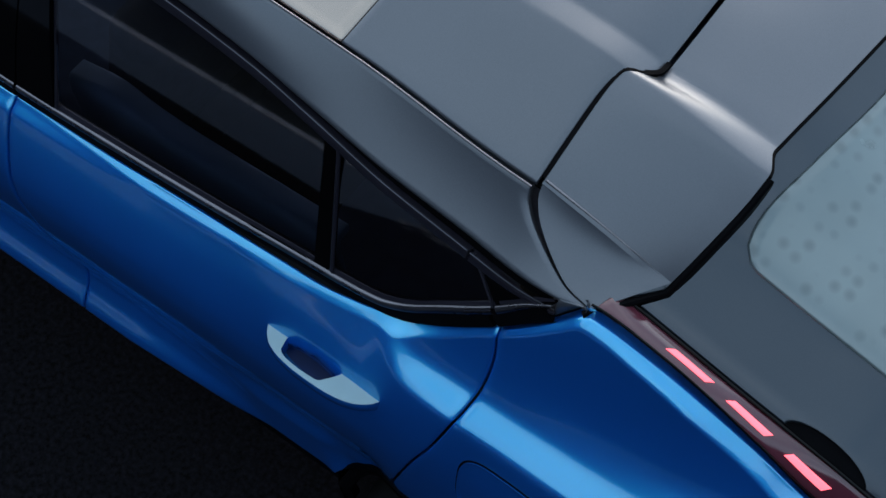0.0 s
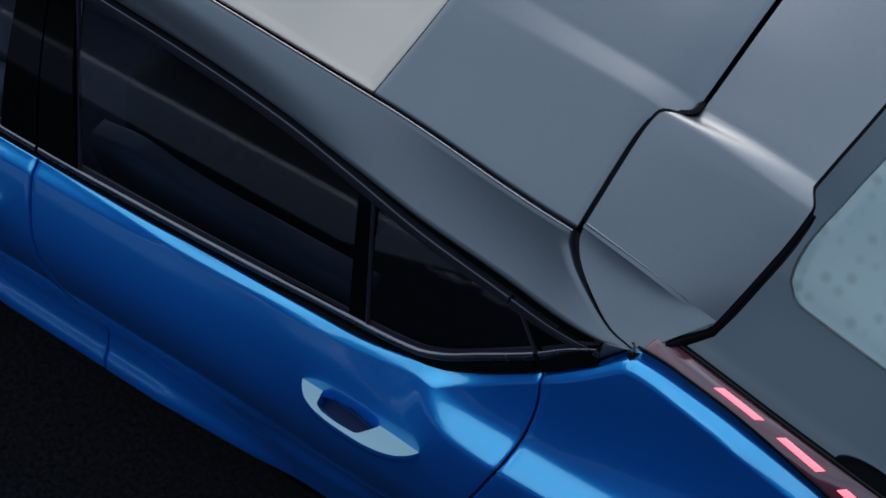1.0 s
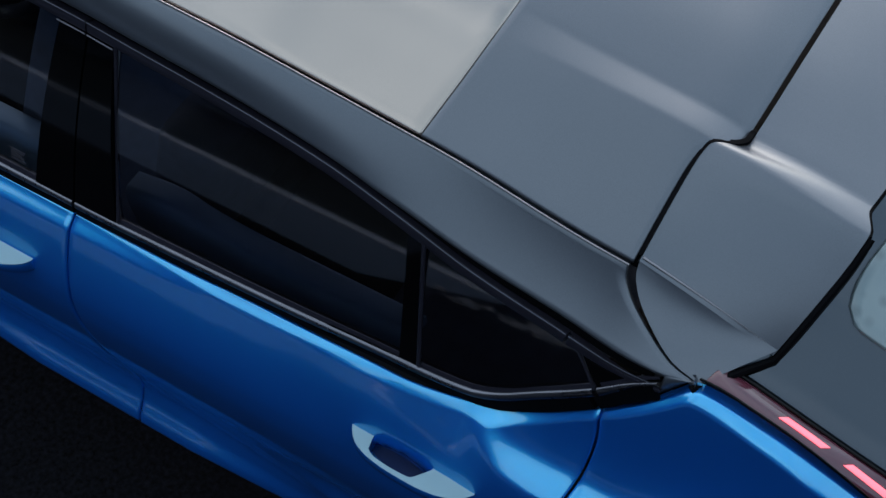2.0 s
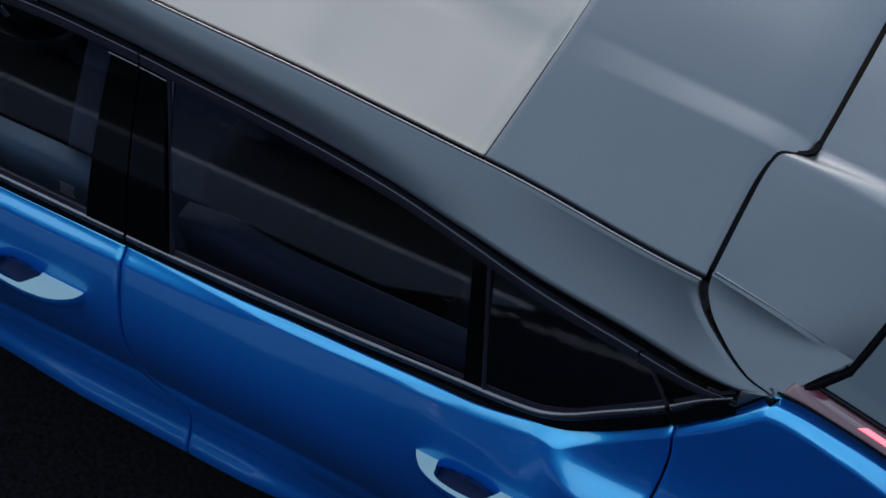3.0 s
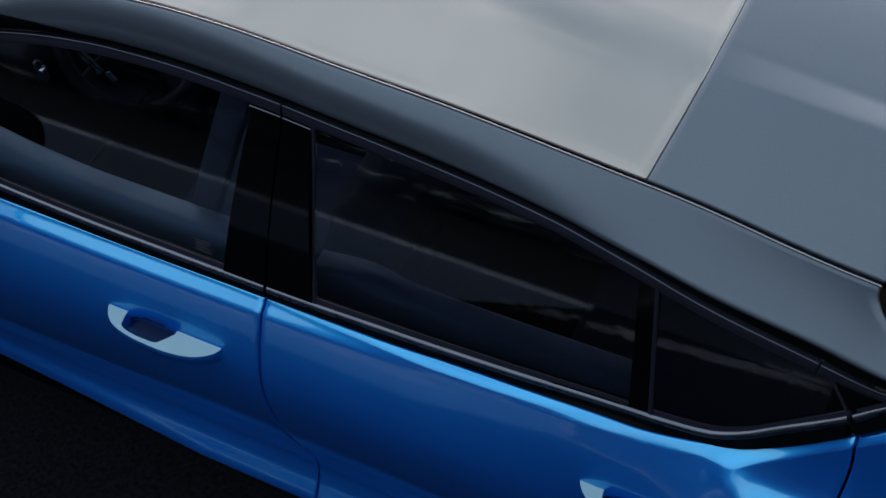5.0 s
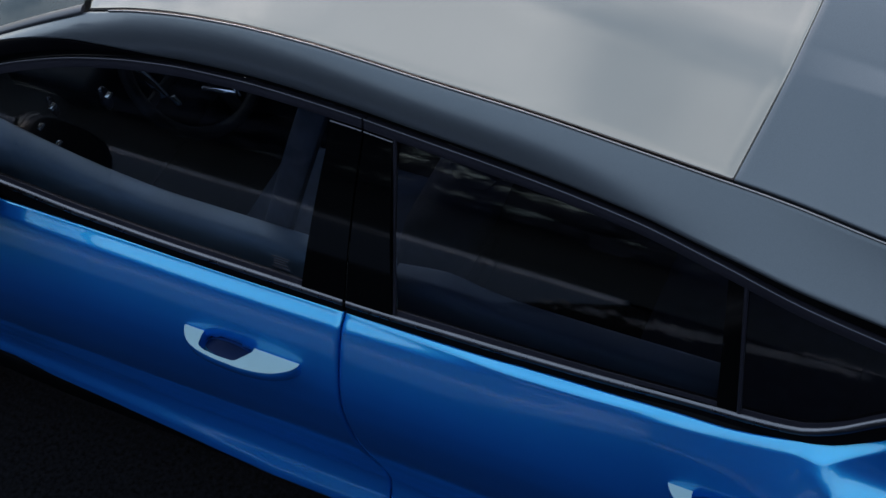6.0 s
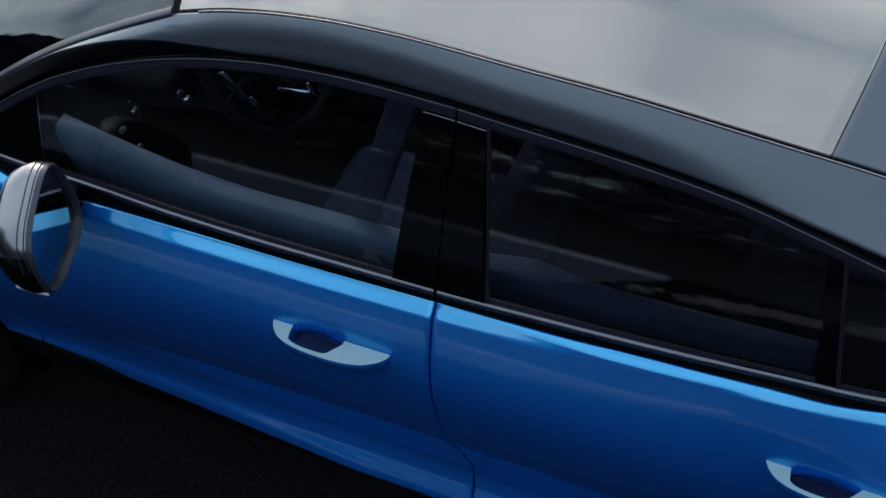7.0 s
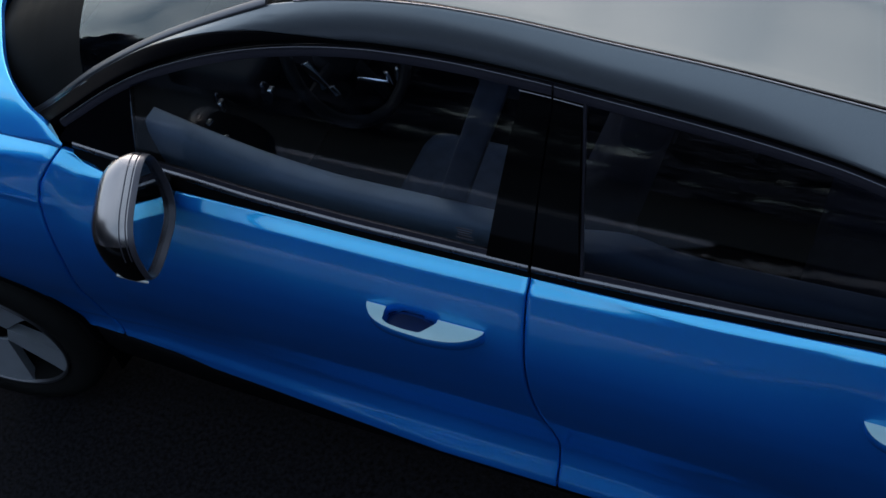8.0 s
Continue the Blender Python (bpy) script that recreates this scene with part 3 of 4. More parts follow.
def belt_trims(parent, x0, x1, taper=0.0):
    trim_line("belt_seal", parent, x0, x1, lambda x: 0.5 * (belt_z(x) + chrome_z(x)) + 0.001, [(-0.016, -0.010), (-0.014, 0.002), (0.0, 0.004), (0.012, 0.004), (0.014, -0.010)], RUBBER, "black rubber belt seal")
    trim_line("belt_strip", parent, x0, x1, lambda x: chrome_z(x) + 0.001, oval(0.0072, 0.0050, 0.003), SATIN, "satin dark chrome belt strip", taper=taper)
    trim_line("glass_seal", parent, x0, x1, lambda x: chrome_z(x) + 0.012, [(-0.006, -0.006), (-0.006, 0.001), (0.004, 0.0), (0.006, -0.006)], FRAME, "dark glass run seal", taper=taper)


belt_trims(front_door, -1.10, -0.004)
belt_trims(rear_door, 0.003, 1.026)
belt_trims(quarter, 1.033, 1.112, 0.7)


def frame_bar(parent, x0, x1, taper=0.0):
    trim_line("window_frame", parent, x0, x1, lambda x: rail_z(x) - 0.026, [(-0.011, -0.008), (-0.010, 0.004), (0.0, 0.007), (0.007, 0.006), (0.009, 0.002), (0.009, -0.010)], FRAME, "dark satin upper window frame", n=70, taper=taper)
    trim_line("frame_edge", parent, x0, x1, lambda x: rail_z(x) - 0.0175, oval(0.0018, 0.0022, 0.006), STRIP, "thin satin edge of the window frame", n=70, taper=taper)


frame_bar(front_door, -1.12, 0.033)
frame_bar(rear_door, 0.037, 0.962)
frame_bar(quarter, 0.967, 1.118, 0.75)
for who, x0, x1 in ((front_door, -0.028, 0.033), (rear_door, 0.037, 0.092)):
    trim_line("pillar_cap", who, x0, x1, lambda x: rail_z(x) - 0.0385, oval(0.0016, 0.002, 0.006), SATIN, "satin thin cap line of the pillar", n=6)
for who, line_x in ((rear_door, lambda z: pillar_r(z) + 0.004), (rear_door, lambda z: post_r(z) + 0.002)):
    pts = [on_glass(line_x(z), z, 0.002) for z in frange(chrome_z(line_x(1.05)) + 0.01, rail_z(line_x(1.35)) - 0.034, 12)]
    sweep("glass_channel", pts, lambda p: Vector((1, 0, 0)), oval(0.0038, 0.004), FRAME, who, "dark upright glass channel")
pts = [on_glass(q_line(z), z, 0.002) for z in frange(1.195, 1.266, 8)]
sweep("quarter_seal", pts, lambda p: Vector((1, 0, 0)), oval(0.002, 0.003), FRAME, rear_door, "thin seal line beside the quarter pane")

# ---- roof side rail, pillars, roof, spoiler ----
rail_end = curve((0.0, 1.160), (0.35, 1.084), (0.7, 1.026), (0.87, 1.013), (1.0, 1.011))
rail_in = curve((0.60, 0.0), (0.95, 0.005), (1.06, 0.006), (1.11, 0.007), (1.16, 0.020))
rail_up = curve((0.60, 0.0), (0.95, 0.012), (1.06, 0.009), (1.11, 0.006), (1.16, 0.004))
screen_y = curve((-1.45, 0.070), (-1.266, 0.105), (-1.043, 0.137), (-0.861, 0.163), (-0.706, 0.186), (-0.557, 0.207))
screen_z = curve((-1.45, 0.955), (-1.266, 1.051), (-1.043, 1.204), (-0.861, 1.306), (-0.706, 1.375), (-0.557, 1.434))


rail_swell = curve((0.25, 1.0), (0.55, 0.35), (0.80, -0.18), (1.10, -0.30))      # rounded ahead, hollow towards the tail
seam_gap = curve((0.1, 0.0010), (0.5, 0.0022), (0.8, 0.0028))


def rail_point(x, w):
    """Across the rail from its lower edge (0) to the roof seam (1); it runs on down the windscreen pillar."""
    lo = Vector((x, rail_y(x) - 0.008 + rail_in(x), rail_z(x) - 0.002 + rail_up(x)))
    if x < -0.557:
        k = min(1.0, (-0.557 - x) / 0.64)
        xt = x - 0.16 * k * k * (3 - 2 * k)
        hi = Vector((xt, screen_y(xt) - 0.002, screen_z(xt)))
    else:
        xs = min(x, 1.24)
        hi = Vector((x, seam_y(xs) - seam_gap(x), seam_z(xs) - 0.001))
    d = hi - lo
    out = Vector((0, -d.z, d.y)).normalized()
    return lo + w * d + out * (rail_swell(x) * min(0.010, 0.2 * d.length) * math.sin(math.pi * w) ** 0.8 if 0 < w < 1 else 0)


pillar_split = curve((-1.2, 0.80), (-1.0, 0.78), (-0.86, 0.74), (-0.74, 0.60), (-0.62, 0.38), (-0.52, 0.18), (-0.44, 0.06), (-0.38, 0.0))


def rail():
    def f(u, v):
        x = -1.155 + u * (rail_end(v) + 1.155)
        w = pillar_split(x)
        return tuple(rail_point(x, w + v * (1 - w)))

    return patch("roof_rail", f, nodes(130, 0.0015), nodes(18, 0.03), GREY, car, "dark grey metallic roof side rail", roll=0.0015)


def rail_edge():
    """Thin silver bar that paints the highlight where the rail meets the roof joint."""
    line = [(x, seam_y(x) - seam_gap(x) - 0.0012, seam_z(x) - 0.0002) for x in frange(-0.50, 1.012, 90)]
    return sweep("rail_edge", line, lambda p: Vector((0, 0.8, 0.6)), oval(0.0017, 0.0014), SILVER, car, "thin silver bar painting the highlight on the rail's edge")


sided.append(rail_edge())
roof_rail = rail()
sided.append(roof_rail)


def rail_foot():
    """Grey foot that closes the rail down to the rear wing."""
    def f(u, v):
        x = 1.118 + u * 0.044
        a = Vector((x, belt_y(x) + 0.004, belt_z(x) - 0.001))
        return tuple(a.lerp(rail_point(x, 0.02), v) + Vector((0, -0.004, 0.003)) * math.sin(math.pi * v))

    return patch("rail_foot", f, nodes(8, 0.03), nodes(8, 0.04), GREY, roof_rail, "dark grey foot of the roof rail", depth=0.008, roll=0.001)


rail_foot()


def rail_seal():
    line = [(x, rail_y(x) + 0.003, rail_z(x) - 0.008) for x in frange(-1.13, 1.10, 80)]
    return sweep("rail_seal", line, glass_up, [(-0.012, -0.01), (-0.010, 0.0), (0.006, 0.0), (0.010, -0.012)], RUBBER, car, "black rubber door seal under the rail")


sided.append(rail_seal())

def a_pillar():
    def f(u, v):
        x = -1.155 + u * 0.785
        return tuple(rail_point(x, max(0.001, pillar_split(x) - 0.02) * v))

    return patch("a_pillar", f, nodes(50), nodes(10, 0.02), PILLAR, car, "black windscreen pillar", roll=0.001)


sided.append(a_pillar())


def screen_edge():
    line = [(x, screen_y(x) + 0.003, screen_z(x) + 0.002) for x in frange(-1.295, -0.565, 40)]
    return sweep("screen_seal", line, lambda p: Vector((0, 1, 0.3)), oval(0.011, 0.004, 0.002), STRIP, car, "grey windscreen edge strip")


sided.append(screen_edge())


roof_rise = curve((0.0, 0.0), (0.09, 0.032), (0.175, 0.062), (0.26, 0.083), (0.40, 0.103), (0.62, 0.112))
groove = curve((0.66, 0.0), (0.80, 0.0085), (0.95, 0.0145), (1.04, 0.0165), (1.30, 0.0190))
ridge_out = curve((0.66, 0.398), (1.04, 0.384), (1.288, 0.352))
ridge_in = curve((0.66, 0.446), (1.08, 0.428), (1.28, 0.405))


def sunk(x, h):
    """How far the middle lies below the ridges, at a distance h from the side."""
    a, b = ridge_out(x), ridge_in(x)
    k = min(1.0, max(0.0, (h - a) / (b - a)))
    return groove(x) * (0.9 * k + 0.1 * k * k * (3 - 2 * k))


roof_lift = curve((0.65, 1.0), (1.03, 1.2))


def roof_height(x, y):
    """Height of the roof skin, with the sunken middle that deepens to the rear."""
    y = y if y < MID else 2 * MID - y
    return seam_z(x) + roof_rise(y - seam_y(x)) * roof_lift(x) - sunk(x, y)


def roof_split(y):
    y = y if y < MID else 2 * MID - y
    return curve((0.21, 0.650), (0.42, 0.680), (0.82, 0.705))(y)


def cross_steps(edge):
    """Steps across the car, close together at the ridges."""
    wide = 2 * MID - 2 * edge
    ys = [edge + 0.004 * wide] + [edge + wide * i / 60 for i in range(1, 30)] + [0.350 + 0.005 * i for i in range(24)]
    half = sorted({round((y - edge) / wide, 5) for y in ys if edge < y < MID - 0.001})
    return [0.0] + half + [0.5] + [round(1 - v, 5) for v in reversed(half)] + [1.0]


def roof_panel(name, x0, x1, mat, label, cols):
    def f(u, v):
        y0 = 0.2145
        y = y0 + v * (2 * MID - 2 * y0)
        x = x0(y) + u * (x1(y) - x0(y))
        edge = seam_y(x) + seam_gap(x) + 0.0004
        y = edge + v * (2 * MID - 2 * edge)
        return (x, y, roof_height(x, y))

    vs = cross_steps(0.2145)
    return patch(name, f, nodes(cols, 0.004), vs, mat, car, label, roll=0.0009)


def header_x(y):
    y = y if y < MID else 2 * MID - y
    return curve((0.21, -0.552), (0.45, -0.600), (0.82, -0.625))(y)


NOTCH = curve((0.19, 1.018), (0.34, 1.026), (0.378, 1.033), (0.388, 1.041), (0.406, 1.072), (0.416, 1.079), (0.82, 1.098))


def notch_gap(y):
    """Half the width of the joint before the spoiler, wider along its step."""
    y = y if y < MID else 2 * MID - y
    return 0.004 + 0.003 * math.exp(-(((y - 0.397) / 0.016) ** 2))


def notch_x(y):
    y = y if y < MID else 2 * MID - y
    return NOTCH(y)


roof_panel("roof_front_panel", header_x, lambda y: roof_split(y) - 0.0003, PALE, "pale grey glossy front roof panel", 60)
roof_panel("roof_rear_panel", lambda y: roof_split(y) + 0.0003, lambda y: notch_x(y) - notch_gap(y), GREY, "grey metallic rear roof with raised ridges", 36)


def joint_seal():
    """Black joint between the roof and the spoiler, stepping over the ridges."""
    line = [(notch_x(y), y, roof_height(min(notch_x(y), 1.06), y) - 0.0006) for y in [0.204, 0.24, 0.28, 0.32, 0.35] + [0.365 + 0.004 * k for k in range(18)]]
    sided.append(sweep("joint_seal", line, lambda p: Vector((1, -0.6, 0)), [(-0.0045, -0.004), (-0.004, 0.0006), (0.004, 0.0006), (0.0045, -0.004)], RUBBER, car, "black rubber joint ahead of the spoiler", (0, 0, 1)))


joint_seal()


def roof_liner():
    def f(u, v):
        y = 0.20 + v * (2 * MID - 0.40)
        x = -0.55 + u * 1.62
        return (x, y, roof_height(min(x, 1.05), min(max(y, 0.215), 2 * MID - 0.215)) - 0.030)

    return patch("roof_lining", f, frange(0, 1, 30), frange(0, 1, 30), SHELL, car, "black roof lining", depth=0.01, roll=0)


roof_liner()

lip_x = curve((0.193, 1.237), (0.26, 1.261), (0.335, 1.284), (0.355, 1.287), (0.398, 1.272), (0.42, 1.275), (0.536, 1.293), (0.674, 1.312), (0.82, 1.330))
lip_z = curve((0.193, 1.290), (0.26, 1.348), (0.31, 1.391), (0.354, 1.428), (0.40, 1.440), (0.50, 1.448), (0.82, 1.466))


def spoiler():
    def f(u, v):
        y = 0.196 + v * (2 * MID - 0.392)
        h = y if y < MID else 2 * MID - y
        x0, x1 = notch_x(y) + notch_gap(y), lip_x(h)
        x = x0 + u * (x1 - x0)
        z0 = roof_height(x0, y) + sunk(x0, h)
        z = z0 + u * (lip_z(h) - z0) + 0.004 * math.sin(math.pi * u) - sunk(x, h)
        return (x, y, z)

    vs = cross_steps(0.196)
    return patch("rear_spoiler", f, nodes(16, 0.01), vs, GREY, car, "grey roof spoiler with sunken middle", depth=0.022, roll=0.0)


tail_spoiler = spoiler()


def spoiler_cheek():
    """The side of the spoiler that falls from its crease to the lamp's point."""
    def crease(u):
        y = 0.203
        x0, x1 = notch_x(y) + 0.004, lip_x(y)
        z0 = roof_height(x0, y)
        return Vector((x0 + u * (x1 - x0), y, z0 + u * (lip_z(y) - z0) + 0.004 * math.sin(math.pi * u) + 0.0005))

    low = Vector((1.176, 0.124, 1.282))
    hollow = curve((0.0, 0.0015), (0.3, 0.0045), (0.65, 0.005), (1.0, 0.001))

    def f(u, v):
        a = rail_point(rail_end(v) + 0.0048, v)
        b = low.lerp(crease(1), v)
        straight = a.lerp(b, u)
        top = rail_point(rail_end(1) + 0.0048, 1).lerp(crease(1), u)
        return tuple(straight + (crease(u) - top) * v * v + Vector((0, 0.60, -0.80)) * hollow(u) * math.sin(math.pi * v ** 1.4))

    cheek = patch("spoiler_cheek", f, nodes(14, 0.01), nodes(16, 0.01), GREY, car, "grey side cheek of the spoiler", depth=0.016, roll=0.0)
    # tapered silver bar: the crease's fading highlight, put in as colour
    sweep("crease_edge", [crease(u) + Vector((0, -0.001, 0)) for u in frange(0.01, 0.92, 16)], lambda p: Vector((0, 0.8, 0.6)), oval(0.0022, 0.0014), SILVER, cheek, "silver bar painting the fading highlight on the spoiler crease", taper=0.95)
    return cheek


sided.append(spoiler_cheek())


def lip_trim():
    """One black lip: under the spoiler's edge to the crease, then up along the cheek to the lamp's point."""
    corner = Vector((lip_x(0.196) + 0.001, 0.196, lip_z(0.196) - 0.012))
    tip = Vector((1.156, 0.103, 1.268))
    line = [Vector((lip_x(y) + 0.001, y, lip_z(y) - 0.012)) for y in frange(0.356, 0.205, 18)]
    line += [corner.lerp(tip, k) for k in frange(0.0, 1.0, 8)]
    return sweep("spoiler_lip", line, lambda p: Vector((0, 0, 1)), [(-0.018, -0.006), (-0.018, 0.006), (0.006, 0.009), (0.010, 0.006), (0.009, 0.0005), (0.002, -0.004)], RUBBER, car, "black lower lip of the spoiler", (1, -0.3, 0))


sided.append(lip_trim())
sweep("spoiler_seal", [(lip_x(min(y, 2 * MID - y)) + 0.002, y, lip_z(min(y, 2 * MID - y)) - sunk(1.28, min(y, 2 * MID - y)) - 0.004) for y in frange(0.354, 2 * MID - 0.354, 90)], lambda p: Vector((0, 0, 1)), oval(0.003, 0.0026), RUBBER, tail_spoiler, "black seal between spoiler and tailgate", (1, 0, 0))

# ---- hatch and tail lamps ----
hatch_line = curve((1.10, 1.31), (1.20, 1.276), (1.29, 1.243), (1.39, 1.206), (1.49, 1.172), (1.58, 1.140), (1.98, 0.95))
hatch_rise = curve((0.0, 0.0), (0.08, 0.040), (0.16, 0.078), (0.25, 0.098), (0.45, 0.115), (0.67, 0.120))


def hatch_height(x, y):
    h = y if y < MID else 2 * MID - y
    return hatch_line(x) + hatch_rise(h - 0.158)


def hatch():
    def f(u, v):
        y = 0.158 + v * (2 * MID - 0.316)
        x = 1.12 + u * 0.84
        return (x, y, hatch_height(x, y) - 0.002)

    return patch("tailgate", f, nodes(36), nodes(48), GATE, car, "dark grey metallic tailgate", depth=0.02)


tailgate = hatch()


def rear_window():
    def f(u, v):
        y0 = 0.287
        y = y0 + v * (2 * MID - 2 * y0)
        h = y if y < MID else 2 * MID - y
        xa = curve((0.287, 1.335), (0.292, 1.316), (0.300, 1.304), (0.343, 1.296), (0.47, 1.315), (0.64, 1.343), (0.82, 1.355))(h)
        x = xa + u * (1.78 - xa)
        return (x, y, hatch_height(x, y) + 0.003)

    return patch("rear_window", f, nodes(30, 0.006), nodes(60, 0.004), PANE, tailgate, "pale rear window with fine dots", depth=0.006, roll=0.002)


PANE = material("dotted_rear_glass", (0.20, 0.25, 0.265), rough=0.25, metal=0.3, coat=1.0, vary=0.10, scale=6)
pn, pl = PANE.node_tree.nodes, PANE.node_tree.links
p_co = pn.new("ShaderNodeTexCoord")
p_vor = pn.new("ShaderNodeTexVoronoi")
p_vor.inputs["Scale"].default_value = 33.0
p_vor.inputs["Randomness"].default_value = 0.35
p_rng = pn.new("ShaderNodeMapRange")
p_rng.inputs["From Min"].default_value, p_rng.inputs["From Max"].default_value = 0.12, 0.40
p_rng.inputs["To Min"].default_value, p_rng.inputs["To Max"].default_value = 0.72, 1.0
p_mul = pn.new("ShaderNodeMixRGB")
p_mul.blend_type = "MULTIPLY"
p_mul.inputs[0].default_value = 1.0
pl.new(p_co.outputs["Object"], p_vor.inputs["Vector"])
pl.new(p_vor.outputs["Distance"], p_rng.inputs["Value"])
p_old = pn["Principled BSDF"].inputs["Base Color"].links[0].from_socket
pl.new(p_old, p_mul.inputs[1])
pl.new(p_rng.outputs[0], p_mul.inputs[2])
pl.new(p_mul.outputs[0], pn["Principled BSDF"].inputs["Base Color"])
rear_window()


def lamp_point(x, w, lift=0.0):
    """On the tail lamp: w runs from its outer edge (0) to its inner edge (1)."""
    a = Vector((x, 0.116, belt_z(x) + 0.004))
    b = Vector((x + 0.012, 0.154, hatch_line(x + 0.012) + 0.001))
    d = b - a
    out = Vector((0, -d.z, d.y)).normalized()
    return a.lerp(b, w) + out * (lift + 0.003 * math.sin(math.pi * max(0, min(1, w))))


def tail_lamp():
    def f(u, v):
        x = 1.172 + u * 0.56
        return tuple(lamp_point(x, v))

    body = patch("tail_lamp", f, nodes(40), nodes(8, 0.04), LENS, car, "slim dark red tail lamp strip", depth=0.02, roll=0.001)
    for w, wide in ((-0.03, 0.0022), (1.03, 0.0030)):
        sweep("lamp_border", [tuple(lamp_point(x, w, 0.001)) for x in frange(1.165, 1.73, 40)], lambda p: Vector((0, 1, 0.2)), oval(wide, 0.003), BLACK, body, "black border of the lamp")
    for k in range(4):
        x0 = 1.282 + 0.105 * k
        def g(u, v, x0=x0):
            return tuple(lamp_point(x0 + 0.068 * u + 0.008 * (v - 0.5), 0.31 + 0.25 * v, 0.0025))
        patch("light_bar", g, nodes(6, 0.03), nodes(4, 0.08), GLOW, body, "glowing red light bar", depth=0.002, roll=0.0008)
    return body


sided.append(tail_lamp())


def lamp_recess():
    def f(u, v):
        a = math.pi * v
        x = 1.540 - 0.070 * math.cos(a)
        y = 0.158 + 0.024 * math.sin(a) * u
        return (x, y, hatch_height(x, y) + 0.001)

    return patch("badge_recess", f, frange(0, 1, 8), frange(0, 1, 20), RUBBER, car, "black rounded recess beside the lamp", depth=0.004, roll=0, flip=False)


sided.append(lamp_recess())


def fuel_flap():
    """Round-cornered flap in the rear wing with a dark gap round it."""
    cx, cz, r = 1.150, 0.848, 0.092

    def at(k, a, out):
        c, n = math.cos(a), math.sin(a)
        px = cx + k * r * math.copysign(abs(c) ** 0.55, c)
        pz = cz + k * r * math.copysign(abs(n) ** 0.55, n)
        return (px, belt_blend(px, pz) - out, pz)

    flap = patch("fuel_flap", lambda u, v: at(0.02 + 0.965 * u, 2 * math.pi * v, 0.0012), nodes(10, 0.02), frange(0, 1, 49), BLUE, quarter, "blue fuel flap flush in the rear wing", depth=0.001, roll=0.0008, flip=True)
    sweep("flap_gap", [at(1.0, 2 * math.pi * k / 48, -0.0005) for k in range(49)], lambda p: Vector((p.x - cx, 0, p.z - cz)).normalized(), oval(0.0022, 0.002), RUBBER, flap, "dark gap round the flap")


fuel_flap()

# ---- hood, windscreen, bumpers ----
HOOD_BACK = curve((0.0, -1.140), (0.018, -1.128), (0.035, -1.163), (0.072, -1.250), (0.10, -1.293), (0.14, -1.343), (0.18, -1.381), (0.24, -1.427), (0.36, -1.505), (0.82, -1.60))


def hood():
    """Blue skin from the top of one wing to the other; its rear edge sweeps back to the pillars."""
    def f(u, v):
        y = 0.012 + v * (2 * MID - 0.024)
        h = min(y, 2 * MID - y)
        x1 = HOOD_BACK(h)
        x0 = B_FRONT + 0.05 + 0.25 * max(0.0, 0.35 - h) / 0.35
        x = x0 + u * (x1 - x0)
        rise = curve((0, 0.0), (0.03, 0.026), (0.10, 0.066), (0.3, 0.096), (0.8, 0.115))(max(0.0, h - belt_y(x)))
        lift = 0.012 * curve((-1.7, 0.0), (-1.3, 0.6), (-1.08, 1.0))(x) * curve((0, 0.0), (0.05, 0.8), (0.1, 1.0), (0.4, 0.3))(h)
        lap = 0.004 if v < 0.002 or v > 0.998 else 0.0
        return (x, max(y, belt_y(x)) - lap if y < MID else min(y, 2 * MID - belt_y(x)) + lap, belt_z(x) + rise + lift - 0.4 * lap)

    return patch("hood", f, nodes(50), nodes(70, 0.004), BLUE, car, "blue metallic hood", roll=0.0008)


hood()


def screen_point(u, v):
    """The raked plane of the windscreen, from the hood (0) up to the roof (1)."""
    x = -1.40 + u * 0.83
    e = screen_y(x) + 0.006
    y = e + v * (2 * MID - 2 * e)
    h = min(y, 2 * MID - y) - e
    bow = curve((0, 0.0), (0.1, 0.05), (0.25, 0.10), (0.7, 0.16))(h)
    crown = curve((0, 0.0), (0.08, 0.026), (0.2, 0.052), (0.7, 0.092))(h)
    flat = curve((0, 0.0), (0.06, 0.6), (0.16, 1.0))(h)
    z = screen_z(x) + crown * (0.45 + 0.55 * u)
    return (x - bow * (1 - 0.62 * u), y, z + flat * (1.115 + 0.38 * u - 0.04 * u * u + 0.5 * crown * u - z))


SCREEN_FOOT = 0.365


def windscreen():
    def f(u, v):
        return screen_point(SCREEN_FOOT + (1 - SCREEN_FOOT) * u, v)

    ob = patch("windscreen", f, frange(0, 1, 24), frange(0, 1, 36), SCREEN, car, "raked front windscreen mirroring the sky", depth=0.004, roll=0)
    ob.visible_shadow = False
    return ob


windscreen()


def cowl():
    bm = bmesh.new()
    block(bm, -1.66, -1.30, 0.10, 2 * MID - 0.10, 0.90, 0.985, 0.02)
    tray = part("cowl", bm, RUBBER, car, "black plastic cowl below the windscreen")

    def f(u, v):
        x, y, z = screen_point((SCREEN_FOOT - 0.004) * u, v)
        return (x, y, z - 0.006 + 0.0025 * math.sin(40 * u) * math.sin(math.pi * v))

    patch("cowl_panel", f, frange(0, 1, 24), frange(0, 1, 36), SHELL, tray, "matt black panel between hood and glass", depth=0.004, roll=0)
    return tray


cowl()


def bumper(name, x0, x1, label):
    bm = bmesh.new()
    block(bm, x0, x1, 0.36 if x0 < 0 else 0.12, 2 * MID - (0.36 if x0 < 0 else 0.12), 0.10, 0.84 if x0 < 0 else 0.93, 0.06)
    return part(name, bm, BLUE, car, label)


